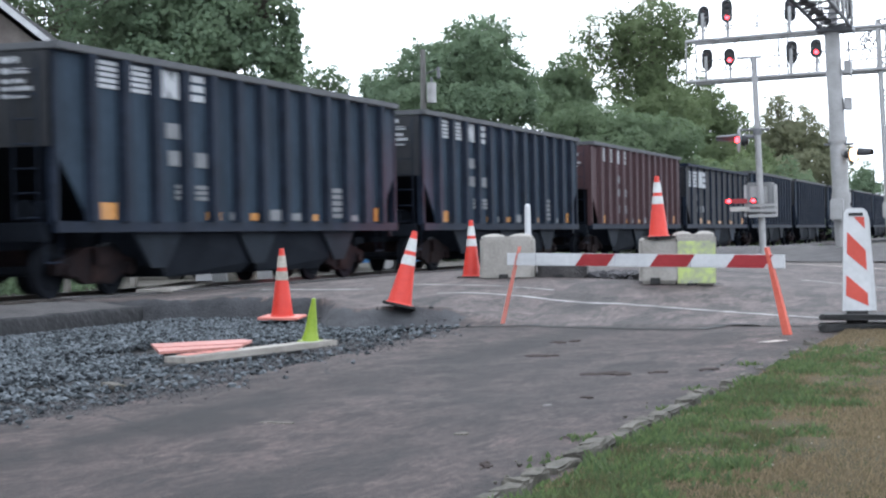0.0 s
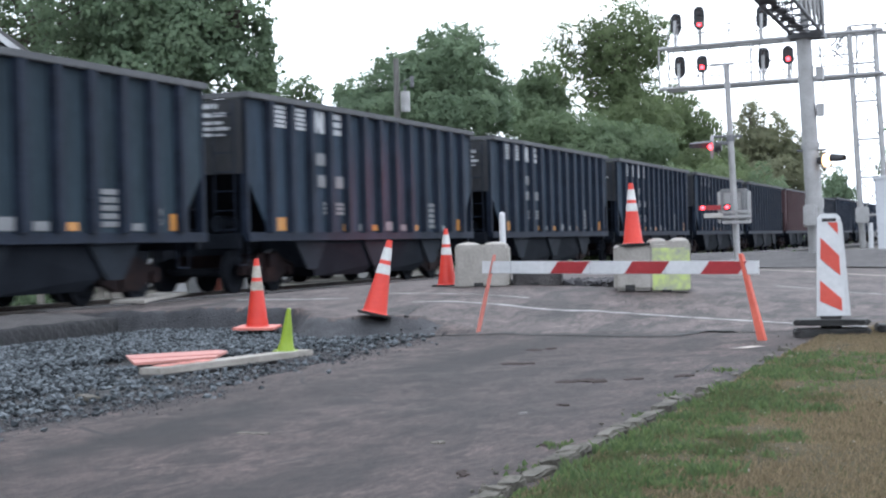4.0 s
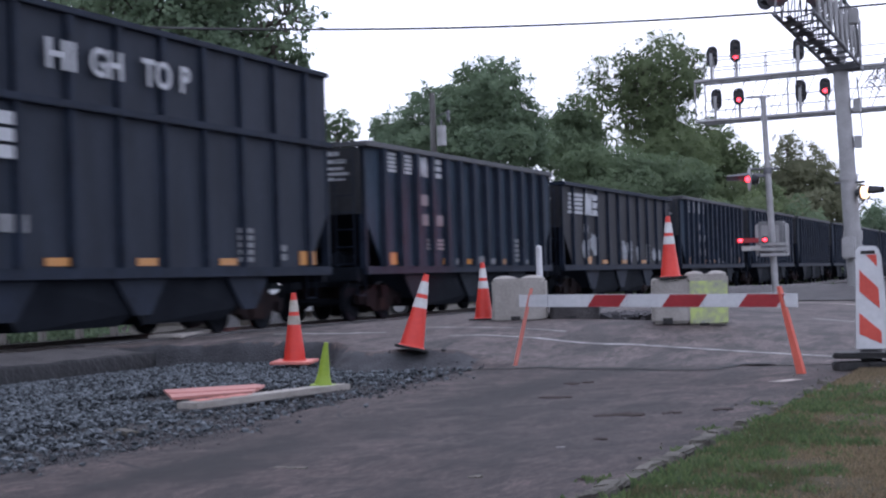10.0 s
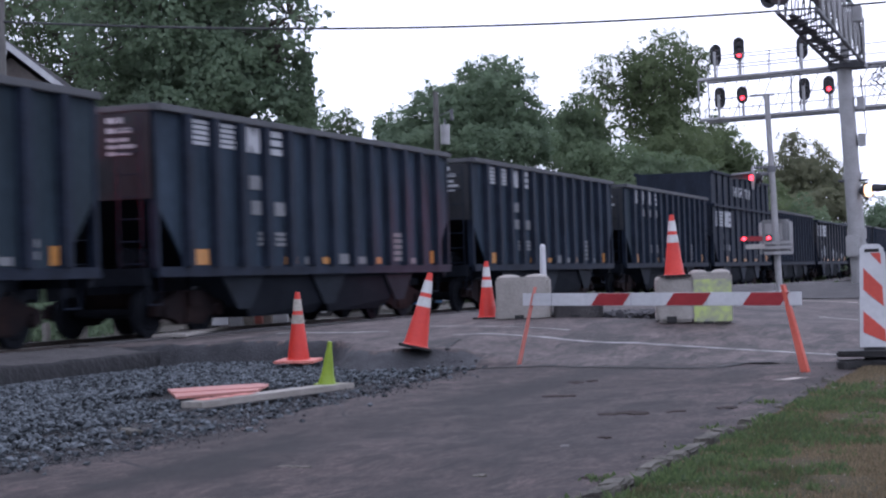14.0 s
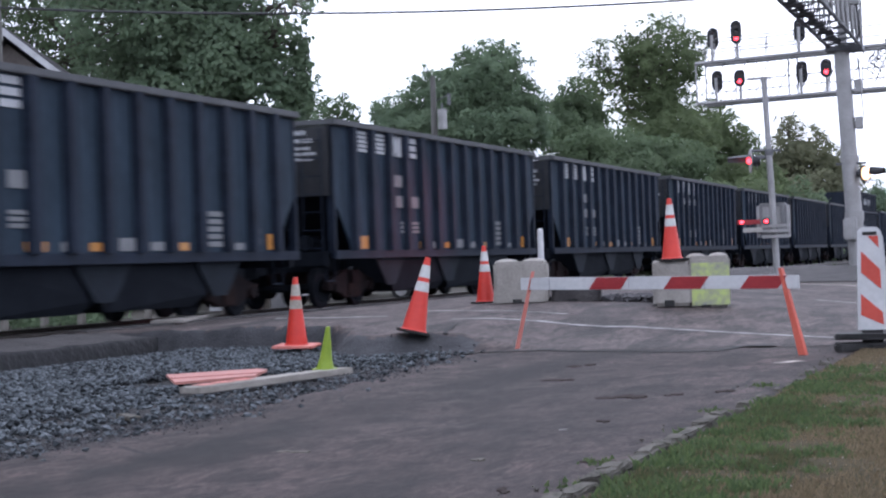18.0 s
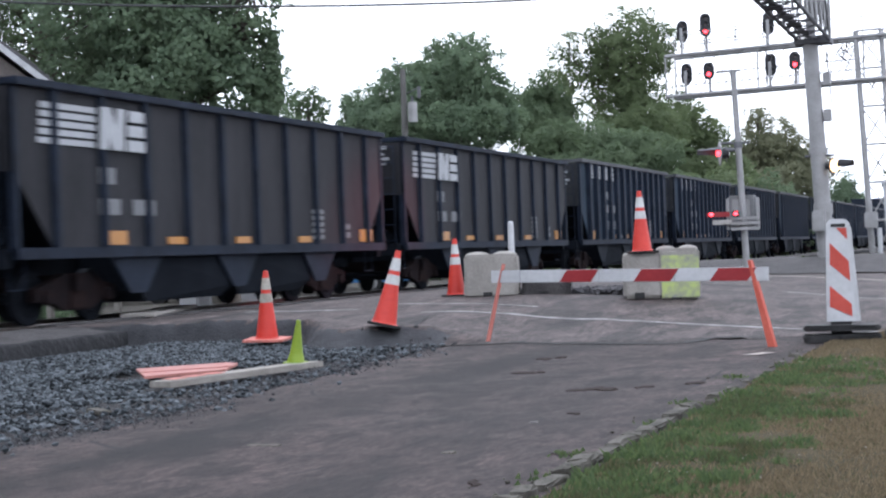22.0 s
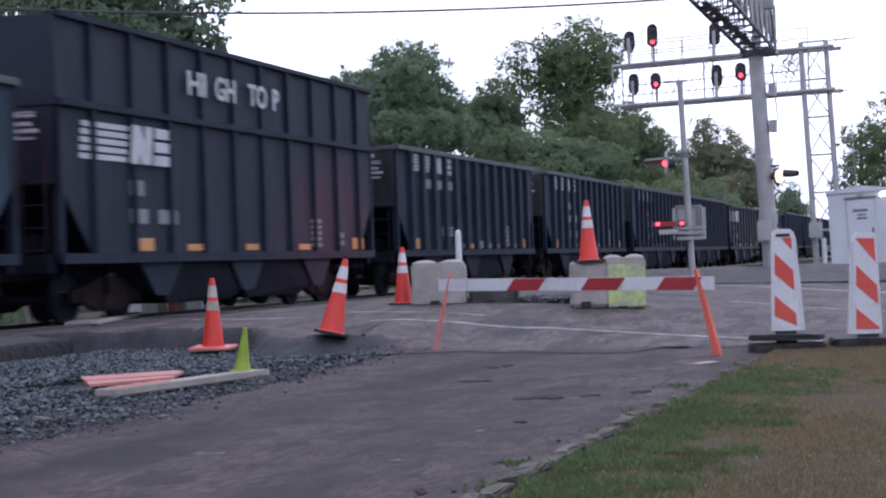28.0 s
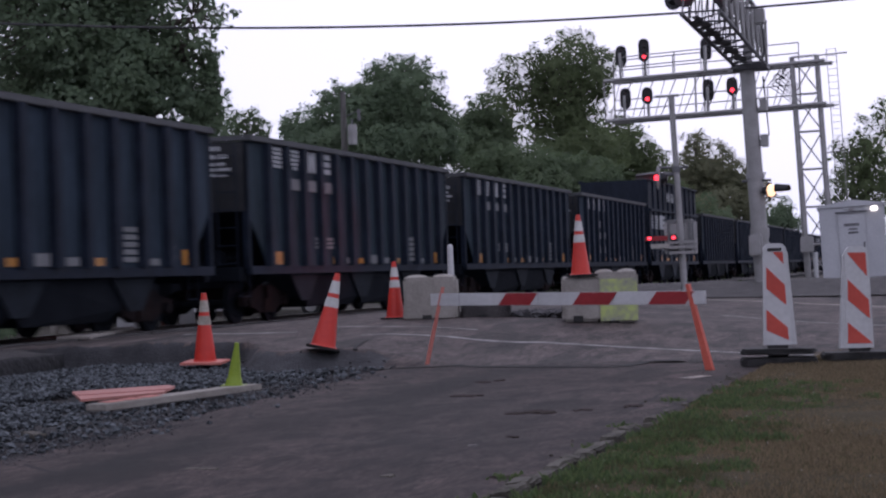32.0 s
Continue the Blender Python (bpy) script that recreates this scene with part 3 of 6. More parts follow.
def on_gravel(rng):
    while True:
        x, y = rng.uniform(-12.1, -5.6), 5.5 + 16 * rng.uniform() ** 0.8
        if y > apron_edge(x) + 0.05:
            continue
        over = x - lane_edge(y)
        if over > 0 and rng.uniform() > math.exp(-over * 5) * 0.5:
            continue
        if abs(x + 8.05) < 0.75 and abs(y - 14.5) < 0.9 or -0.25 < x + 7.17 - 0.172 * (y - 14.2) < 0.42 and 12.5 < y < 15.7:
            continue
        thin = sm(-0.2, -2.2, over)
        if rng.uniform() > 0.12 + 0.88 * thin:
            continue
        bare = noise.noise((x * 0.9, y * 0.55, 21)) + 0.4 * noise.noise((x * 2.6, y * 1.8, 22))
        if rng.uniform() < 0.75 * sm(0.18, 0.5, bare):
            continue
        return x, y, rng.uniform(-0.03, 0.035) - 0.06 * sm(-11.2, -11.8, x)


scatter("gravel_stones", 46000, on_gravel, (0.014, 0.044), "stone", "loose grey-blue crushed stones", "gravel")

# ---- rails and the edge beam of the track ----
TRACK_X, RAIL_Z = -15.1, 0.25
RAIL = [(-0.07, 0), (0.07, 0), (0.07, 0.015), (0.012, 0.03), (0.012, 0.12), (0.036, 0.13), (0.036, 0.165), (-0.036, 0.165), (-0.036, 0.13), (-0.012, 0.12), (-0.012, 0.03), (-0.07, 0.015)]
for side in (0.718, -0.718):
    rail = part("rail", prism([(TRACK_X + side + a, RAIL_Z - 0.165 + b) for a, b in RAIL], "y", -40, 300), "rail", None)
    part("rail_head", prism([(TRACK_X + side + a, RAIL_Z + q) for a, q in ((-0.034, 0.0), (0.034, 0.0), (0.026, 0.006), (-0.026, 0.006))], "y", -40, 300), "rail_head", rail, "polished rail head")
    tagged(rail, "brown steel running rail with a polished head", "rail", "rails of the track", "structure")
def bank_height(x, y):
    """A low cut bank: a rough shade-coloured face, then a flat shoulder up to the ballast."""
    face = -11.92 + 0.05 * noise.noise((y * 0.9, 2.0, 0)) + 0.012 * noise.noise((y * 3.0, 7.0, 0))
    return -0.12 + 0.31 * sm(face + 0.07, face - 0.05, x) + 0.07 * sm(-12.1, -13.0, x) + rough(x, y, 2.5, 0.022) + rough(x, y, 6.0, 0.006)


# The face is coloured near black to stand for the shade on it.
sheet("track_bank", steps(-12.12, -11.74, 0.03), steps(-14, 4, 0.3) + steps(4.06, 20.34, 0.06), bank_height, "shaded_bank_soil", "low earth bank at the edge of the track, coloured dark for shade", category="bank")
sheet("track_shoulder", steps(-13.5, -12.12, 0.1), steps(-14, 20.3, 0.12), bank_height, "berm", "pale gritty shoulder beside the track", category="shoulder")

crossing_edge = thing("crossing_panel", "grey concrete panel edge of the road crossing along the rail", "crossing panel", kind="structure")
for k in range(9):
    part("panel", box(-13.78, -13.42, 20.7 + 2.5 * k, 23.17 + 2.5 * k, 0.05, 0.28 + 0.005 * (k % 3), 0.02), "berm", crossing_edge)

# ---- the train ----
SPEED, PITCH, EXTRA, START = 13.051, 15.012, 0.468, 4.881
SIDE, SILL = 1.58, 1.12


def lettering(name, text, size, material, parent, m):
    curve = bpy.data.curves.new(name, "FONT")
    curve.body, curve.size, curve.extrude, curve.offset = text, size, 0.004, 0.026 * size
    tmp = bpy.data.objects.new("tmp", curve)
    scene.collection.objects.link(tmp)
    bpy.context.view_layer.update()
    me = bpy.data.meshes.new_from_object(tmp.evaluated_get(bpy.context.evaluated_depsgraph_get()))
    bpy.data.objects.remove(tmp)
    me.transform(m)
    me.materials.clear()
    return link(name, me, material, parent)


def plate(y0, y1, z0, z1, x=SIDE + 0.022, lean=0.0):
    """A thin painted mark on the side of a car."""
    return prism([(y0, z0), (y1, z0), (y1 + lean, z1), (y0 + lean, z1)], "x", x - 0.02, x)


def wheelset(parent, y):
    bm = bmesh.new()
    for s in (1, -1):
        rod((s * 0.67, y, 0.42), (s * 0.80, y, 0.42), 0.42, n=24, bm=bm)
        rod((s * 0.80, y, 0.42), (s * 0.83, y, 0.42), 0.30, 0.26, n=20, bm=bm)
    rod((-1.05, y, 0.42), (1.05, y, 0.42), 0.08, n=10, bm=bm)
    part("wheelset", bm, "truck_iron", parent)


def hopper(logo, paint="car_paint", tall=False):
    """An open coal hopper, standing on the rail heads, its length along y."""
    long = logo == "block"
    HALF, TOP = (7.07, 3.62) if long else (6.67, 3.80)
    chord = "car_rib" if long else "car_chord"
    look_of = {"car_paint": "weathered blue-black steel", "car_brown": "weathered brown-black steel", "car_navy": "weathered navy-black steel", "car_red": "faded oxide-red steel", "car_teal": "weathered grey-teal steel"}[paint]
    label = look_of + " hopper car with ribbed sides and white marks"
    if tall:
        label = look_of + " hopper car with a raised ribbed top"
    car = thing("hopper_car", label, "hopper car", group="cars of the train")
    # Rib shading is carried by a darker colour, except on the red car.
    rib_tone = "car_rib" if paint != "car_red" else paint
    cut = [(-HALF + 1.0, SILL), (HALF - 1.0, SILL), (HALF, SILL + 1.15), (HALF, TOP - 0.05), (-HALF, TOP - 0.05), (-HALF, SILL + 1.15)]
    for s in (1, -1):
        part("side_sheet", prism(cut, "x", s * (SIDE - 0.04), s * (SIDE - 0.0)), paint, car)
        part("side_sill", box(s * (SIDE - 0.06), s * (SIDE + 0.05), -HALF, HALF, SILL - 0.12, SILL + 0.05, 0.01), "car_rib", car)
        part("top_chord", box(s * (SIDE - 0.06), s * (SIDE + 0.12), -HALF - 0.03, HALF + 0.03, TOP - 0.12, TOP, 0.015), chord, car, "" if long else "dusty grey top chord")
    e = HALF
    for s in (1, -1):
        part("end_chord", box(-SIDE, SIDE, s * e - 0.06, s * e + 0.06, TOP - 0.12, TOP - 0.01, 0.015), chord, car)
        part("end_sheet", box(-SIDE + 0.05, SIDE - 0.05, s * e - 0.03, s * e, SILL + 1.15, TOP - 0.13), "end_sheet" if paint in ("car_paint", "car_teal") else paint, car)
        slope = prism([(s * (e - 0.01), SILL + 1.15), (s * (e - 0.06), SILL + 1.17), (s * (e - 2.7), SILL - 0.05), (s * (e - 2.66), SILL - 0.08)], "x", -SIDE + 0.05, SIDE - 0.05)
        part("slope_sheet", slope, "car_shaded", car)
        part("end_sill", box(-1.45, 1.45, s * (e + 0.02) - 0.14, s * (e + 0.02) + 0.10, SILL - 0.25, SILL + 0.04, 0.015), "car_shaded", car)
        for q in (1, -1):
            part("corner_post", box(q * (SIDE - 0.12), q * (SIDE + 0.02), s * (e - 0.05) - 0.05, s * (e - 0.05) + 0.05, SILL, TOP - 0.12), rib_tone, car)
        lad = bmesh.new()
        for q in (0.42, 0.0):
            rod((SIDE - 0.18 - q, s * (e + 0.12), SILL - 0.1), (SIDE - 0.18 - q, s * (e + 0.12), TOP - 0.2), 0.014, n=5, bm=lad)
        for k in range(7):
            rod((SIDE - 0.18, s * (e + 0.12), SILL + 0.1 + 0.36 * k), (SIDE - 0.60, s * (e + 0.12), SILL + 0.1 + 0.36 * k), 0.012, n=5, bm=lad)
        part("ladder", lad, "car_rib", car)
        part("coupler", prism([(s * (e + 0.1), 0.72), (s * 7.05, 0.72), (s * 7.24, 0.66), (s * 7.24, 1.0), (s * 7.05, 0.94), (s * (e + 0.1), 0.94)], "x", -0.14, 0.14), "truck_iron", car)
        rod_bm = rod((SIDE - 0.25, s * (e - 0.15), 0.55), (SIDE - 0.25, s * (e - 0.15), SILL), 0.014, n=5)
        rod((SIDE - 0.25, s * (e - 0.55), 0.55), (SIDE - 0.25, s * (e - 0.55), SILL), 0.014, n=5, bm=rod_bm)
        rod((SIDE - 0.25, s * (e - 0.15), 0.56), (SIDE - 0.25, s * (e - 0.55), 0.56), 0.014, n=5, bm=rod_bm)
        part("sill_step", rod_bm, "car_rib", car)
    # ribs, toned darker than the sheets to include their shaded sides
    count, rw, reach = (10, 0.075, 6.05) if long else (13, 0.14, 5.72)
    shape = prism([(-rw, 0), (rw, 0), (rw * 0.65, 0.09 if long else 0.14), (-rw * 0.65, 0.09 if long else 0.14)], "z", SILL + 0.05, TOP - 0.12)
    me = bpy.data.meshes.new("rib")
    bmesh.ops.recalc_face_normals(shape, faces=shape.faces)
    shape.to_mesh(me)
    shape.free()
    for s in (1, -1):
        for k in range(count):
            ob = link("rib", me, rib_tone, car)
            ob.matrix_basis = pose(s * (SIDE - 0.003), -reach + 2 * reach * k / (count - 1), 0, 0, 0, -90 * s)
    # bays under the sill, as dark boxes that also fill in the shade there
    part("centre_sill", box(-0.25, 0.25, -HALF, HALF, 0.75, 1.15), "car_shaded", car)
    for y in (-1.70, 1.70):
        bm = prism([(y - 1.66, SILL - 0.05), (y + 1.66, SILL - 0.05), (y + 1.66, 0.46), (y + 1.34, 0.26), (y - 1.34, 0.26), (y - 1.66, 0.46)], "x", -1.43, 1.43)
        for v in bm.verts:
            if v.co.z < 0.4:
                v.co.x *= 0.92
        part("hopper_bay", bm, "car_shaded", car)
    # Thin plates stand in for lit slope sheets, their light put into the colour.
    for y in (-3.55, 0.08, 3.72):
        for s in (1, -1):
            part("hanger_plate", prism([(y - 0.82, SILL - 0.10), (y + 0.82, SILL - 0.10), (y + 0.26, 0.42), (y - 0.22, 0.42)], "x", s * 1.455, s * 1.495), "car_rib" if long else "lit_slope_steel", car, "tapered plate in a lighter colour for a lit slope sheet")
    # trucks
    for c in (-4.75, 4.75):
        frame_bm = bmesh.new()
        outline = [(c - 1.15, 0.36), (c - 1.15, 0.56), (c - 0.7, 0.66), (c - 0.35, 0.78), (c + 0.35, 0.78), (c + 0.7, 0.66), (c + 1.15, 0.56), (c + 1.15, 0.36), (c + 0.75, 0.36), (c + 0.35, 0.20), (c - 0.35, 0.20), (c - 0.75, 0.36)]
        for s in (1, -1):
            prism(outline, "x", s * 0.95, s * 1.10, frame_bm)
        box(-1.2, 1.2, c - 0.18, c + 0.18, 0.5, 0.76, 0, frame_bm)
        part("truck_frame", frame_bm, "rusty_truck", car, "rust-brown cast truck frame")
        for y in (c - 0.88, c + 0.88):
            wheelset(car, y)
            for s in (1, -1):
                part("bearing_cap", rod((s * 1.08, y, 0.42), (s * 1.17, y, 0.42), 0.12, 0.10, n=12), "rusty_truck", car)
        for s in (1, -1):
            part("spring_nest", prism([(c - 0.24, 0.24), (c + 0.24, 0.24), (c + 0.2, 0.52), (c - 0.2, 0.52)], "x", s * 0.96, s * 1.14), "rust", car)
    # brake gear at one end
    part("brake_cylinder", rod((0.7, -HALF + 0.5, 1.35), (0.7, -HALF + 1.1, 1.35), 0.16, n=14), "car_shaded", car)
    part("brake_wheel", rod((-0.7, -HALF - 0.16, 2.7), (-0.7, -HALF - 0.12, 2.7), 0.26, n=18), "car_rib", car)
    # painted marks
    bars = lambda y0, y1, z0, z1, n, mt="car_white", lean=0.0: [part("paint_bar", plate(y0 + lean * i / n, y1 + lean * i / n, z0 + (z1 - z0) * (i + 0.16) / n, z0 + (z1 - z0) * (i + 0.84) / n), mt, car) for i in range(n)]
    z0, z1 = 3.20, 3.65
    if logo == "spaced":
        bars(-5.60, -4.80, z0, z1, 5)
        bars(-4.52, -3.82, z0, z1, 5)
        part("paint_mark", plate(-3.60, -3.36, z0, z1), "car_white", car)
        part("paint_mark", plate(-3.19, -2.95, z0, z1), "car_white", car)
        part("paint_mark", prism([(-3.58, z1), (-3.34, z1), (-2.97, z0), (-3.22, z0)], "x", SIDE + 0.003, SIDE + 0.025), "car_white", car)
        bars(-2.62, -2.10, z0 - 0.02, z1 + 0.02, 3)
        part("number_mark", plate(-3.42, -2.88, 2.54, 2.79), "car_faded", car)
        part("number_mark", plate(-3.36, -2.74, 2.09, 2.34), "car_faded", car)
        part("number_mark", plate(-2.44, -1.84, 2.09, 2.34), "car_faded", car)
    elif logo == "slanted":
        bars(-5.60, -4.85, z0, z1, 5)
        for k in range(5):
            part("paint_bar", plate(-4.55 + 0.07 * (4 - k), -3.85 - 0.05 * (4 - k), z0 + 0.09 * k + 0.015, z0 + 0.09 * k + 0.075), "car_white", car)
        part("paint_mark", plate(-3.50, -3.26, z0, z1, lean=-0.12), "car_white", car)
        part("paint_mark", plate(-3.09, -2.86, z0, z1, lean=-0.12), "car_white", car)
        part("paint_mark", prism([(-3.60, z1), (-3.36, z1), (-2.90, z0), (-3.14, z0)], "x", SIDE + 0.003, SIDE + 0.025), "car_white", car)
        bars(-2.62, -2.10, z0 - 0.02, z1 + 0.02, 3)
        for y in (-4.45, -3.45, -2.5):
            part("number_mark", plate(y, y + 0.55, 2.78, 3.02), "car_faded", car)
    else:
        z0, z1 = 2.68, 3.34
        bars(-6.44, -4.90, z0, z1, 5, lean=0.1)
        part("paint_mark", plate(-4.88, -4.62, z0, z1, x=SIDE + 0.10, lean=0.08), "car_white", car)
        part("paint_mark", plate(-4.40, -4.16, z0, z1, x=SIDE + 0.10, lean=0.06), "car_white", car)
        part("paint_mark", prism([(-4.80, z1), (-4.52, z1), (-4.22, z0), (-4.50, z0)], "x", SIDE + 0.081, SIDE + 0.103), "car_white", car)
        for k in range(3):
            part("paint_mark", plate(-4.05 + 0.03 * k, -3.50, z0 + 0.235 * k, z0 + 0.235 * k + 0.18, x=SIDE + 0.10), "car_white", car)
        part("number_mark", plate(-4.8, -4.33, 2.15, 2.41), "car_faded", car)
        part("number_mark", plate(-4.8, -4.2, 1.67, 1.92), "car_faded", car)
        part("number_mark", plate(-3.8, -3.1, 1.67, 1.92), "car_faded", car)
    if not long:
        bars(-3.12, -2.68, 1.52, 1.80, 3, "car_faded")
        bars(-2.44, -2.0, 1.52, 1.80, 3, "car_faded")
    bars(3.2, 3.75, 1.24, 1.88, 5, "car_faded")
    bars(4.7, 5.1, 1.26, 1.6, 2, "car_faded")
    if long:
        marks = ((-4.33, "reflector", 0.6, 0.22), (6.0, "reflector", 0.7, 0.26), (-2.4, "reflector", 0.6, 0.12), (0.1, "reflector", 0.6, 0.12), (2.8, "reflector", 0.6, 0.12))
    else:
        marks = ((-5.25, "reflector", 0.52, 0.26), (5.62, "reflector", 0.46, 0.28), (-1.82, "reflector", 0.5, 0.14), (-1.0, "car_faded", 0.4, 0.14), (-0.2, "reflector", 0.46, 0.13), (2.3, "reflector", 0.4, 0.13), (0.6, "car_faded", 0.45, 0.2), (1.5, "car_faded", 0.4, 0.14), (4.3, "car_faded", 0.34, 0.12))
    for y, mt, w, hh in marks:
        part("reflector" if mt == "reflector" else "paint_mark", plate(y - w / 2, y + w / 2, 1.20, 1.20 + hh, x=SIDE + 0.024), mt, car)
    # marks on the end
    bars_end = bmesh.new()
    for k, (z, h, w) in enumerate(((3.50, 0.09, 0.30), (3.34, 0.08, 0.46), (3.20, 0.06, 0.40), (3.09, 0.06, 0.52), (2.98, 0.06, 0.44))):
        box(0.74, 0.74 + w, -HALF - 0.042, -HALF - 0.031, z, z + h, 0, bars_end)
    part("end_mark", bars_end, "car_white", car)
    if tall:
        up = 1.28
        for s in (1, -1):
            part("side_extension", box(s * (SIDE - 0.04), s * SIDE, -HALF, HALF, TOP - 0.01, TOP + up), paint, car)
            part("upper_chord", box(s * (SIDE - 0.06), s * (SIDE + 0.10), -HALF, HALF, TOP + up, TOP + up + 0.1, 0.012), "car_rib", car)
            part("end_extension", box(-SIDE, SIDE, s * HALF - 0.03, s * HALF, TOP - 0.01, TOP + up + 0.05), paint, car)
            for k in range(count):
                y = -reach + 2 * reach * k / (count - 1)
                part("rib", box(s * (SIDE - 0.005), s * (SIDE + 0.08), y - 0.06, y + 0.06, TOP, TOP + up), rib_tone, car)
        turn = Matrix(((0, 0, 1, SIDE + 0.09), (1, 0, 0, 0), (0, 1, 0, 4.06), (0, 0, 0, 1)))
        for word, y, wide in (("HI", -2.70, 1.4), ("GH", -1.52, 1.05), ("TO", -0.02, 1.05), ("P", 1.14, 1.1)):
            turn[1][3], turn[1][0] = y, wide
            lettering("lettering", word, 0.60, "car_white", car, turn)
    return car


patterns = {"spaced": hopper("spaced"), "slanted": hopper("slanted", "car_teal"), "block": hopper("block", "car_brown"), "red": hopper("spaced", "car_red"), "tall": hopper("block", "car_navy", tall=True)}
kinds = {-8: "tall", -23: "tall", 3: "red", 4: "block", -3: "slanted", -6: "block", -9: "slanted", -12: "slanted", -17: "block", -18: "block", -19: "slanted", -25: "slanted", -26: "slanted", -22: "slanted", 9: "slanted"}
train, used = [], set()
for i in range(-29, 11):
    kind = kinds.get(i, "spaced")
    behind = sum(1 for k in kinds if k >= i and k < 2 and kinds[k] in ("block", "tall"))
    y = START + PITCH * i - EXTRA * behind + (PITCH + (EXTRA if kind in ("block", "tall") else 0)) / 2 - (0.275 if kind in ("block", "tall") else 0)
    if kind in used:
        car = copy_thing(patterns[kind], pose(TRACK_X, y, RAIL_Z))
    else:
        car = patterns[kind]
        used.add(kind)
    train.append((car, y))
    if i in (-4, -6):
        car["label"] = "weathered dark hopper car with pale sprayed patches low down"
        spray = random.Random(60 + i)
        for k, (yc, zc, wide, tall) in enumerate(((-4.75, 1.62, 0.42, 0.40), (-3.65, 1.66, 0.44, 0.42), (0.10, 1.60, 0.36, 0.34), (0.95, 1.62, 0.38, 0.36), (1.95, 1.50, 0.24, 0.26), (4.45, 1.52, 0.28, 0.28), (5.15, 1.50, 0.22, 0.22))):
            bm = bmesh.new()
            for q in range(4):
                cy, cz = yc + spray.uniform(-0.5, 0.5) * wide, zc + spray.uniform(-0.45, 0.45) * tall
                ring = []
                for g in range(14):
                    r = 0.62 * (1 + 0.45 * noise.noise((g * 0.9 + q * 7, k * 3.1, i)))
                    ring.append((cy + wide * r * math.cos(g * 0.4488), cz + tall * r * math.sin(g * 0.4488)))
                prism(ring, "x", SIDE + 0.004, SIDE + 0.022 + 0.0015 * q, bm)
            part("paint_patch", bm, "spray", car, "pale sprayed paint patch")

# ---- traffic cones, barricade, panels ----


def cone(m, tilt_label, faded=False, base="rubber", height=0.91):
    c = thing("traffic_cone", tilt_label, "traffic cone", m, "traffic cones")
    k = height / 0.91
    body = "cone_faded" if faded else "cone_orange"
    r = lambda z: (0.148 - 0.118 * z / 0.91) * k
    w = 0.27 if base != "rubber" else 0.20
    part("base", box(-w * k, w * k, -w * k, w * k, 0, 0.035 * k, 0.012), base, c, "black rubber base" if base == "rubber" else "orange base")
    def ring(name, z0, z1, mt, label="", grow=0.0):
        part(name, rod((0, 0, z0 * k), (0, 0, z1 * k), r(z0) + grow, r(z1) + grow, n=28), mt, c, label)
    ring("body", 0.03, 0.905, body)
    white = "cone_white" if base == "rubber" else "cone_soiled"
    ring("collar", 0.50, 0.615, white, "white reflective collar", 0.004)
    ring("collar", 0.665, 0.815, white, "white reflective collar", 0.004)
    part("rim", rod((0, 0, 0.03 * k), (0, 0, 0.05 * k), 0.165 * k, 0.15 * k, n=28), body, c)
    return c


cone(pose(-9.27, 19.14, 0.075, 2, 1, 12), "orange traffic cone with two white collars on loose stones", base="cone_faded")
cone(pose(-7.44, 18.62, 0.25, -3, 13, 20), "orange traffic cone leaning on the broken asphalt edge", height=0.95)
cone(pose(-8.43, 24.2, 0.44, 0, 0, 5), "orange traffic cone beside a pale concrete block")
cone(pose(-5.27, 23.4, 1.015, 0, -1, 30), "orange traffic cone standing on a concrete block")


def concrete_block(m, w, d, h, label, painted=False, skin="concrete"):
    b = thing("concrete_block", label, "concrete block", m, "concrete blocks")
    bm = box(-w / 2, w / 2, -d / 2, d / 2, 0, h, 0.045)
    bmesh.ops.subdivide_edges(bm, edges=bm.edges[:], cuts=2, use_grid_fill=True)
    for v in bm.verts:
        n = noise.noise(v.co * 5)
        v.co += Vector((0.02 * n, 0.02 * noise.noise(v.co * 4 + Vector((9, 0, 0))), 0.02 * n if v.co.z > 0.1 else 0))
    part("block", bm, skin, b)
    for x in (-w / 4 - 0.01, w / 4):
        k = bmesh.new()
        bmesh.ops.create_uvsphere(k, u_segments=14, v_segments=8, radius=1, matrix=Matrix.Translation((x, 0, h - 0.02)) @ Matrix.Diagonal((w * 0.24, d * 0.34, 0.065, 1)))
        part("knob", k, skin, b)
    if painted:
        part("paint_patch", box(-w / 2 + 0.06, w / 2 - 0.02, -d / 2 - 0.024, -d / 2 - 0.02 + 0.01, 0.03, h - 0.1, 0.004), "lime_wash", b, "pale lime paint on the face")
    part("lift_slot", box(-0.12, 0.02, -d / 2 - 0.022, -d / 2 + 0.05, 0.0, 0.09), "rubber", b)
    return b


M["lime_wash"] = mat("lime_wash", (0.20, 0.20, 0.18), (0.36, 0.42, 0.14), 0.8, scale=3.5, fine=14, blend=0.5)
concrete_block(pose(-7.72, 23.85, 0.42, 0, 0, 14), 0.82, 0.6, 0.66, "pale grey concrete block with knobs on top")
concrete_block(pose(-6.95, 24.2, 0.40, 0, 0, 14), 0.75, 0.55, 0.30, "low broken concrete block dark with dirt", skin="berm")
concrete_block(pose(-5.32, 23.55, 0.36, 0, 0, 14), 0.55, 0.6, 0.64, "pale grey concrete block under a cone")
concrete_block(pose(-4.83, 23.75, 0.33, 0, 0, 14), 0.62, 0.6, 0.74, "concrete block with washed lime-green paint", True)


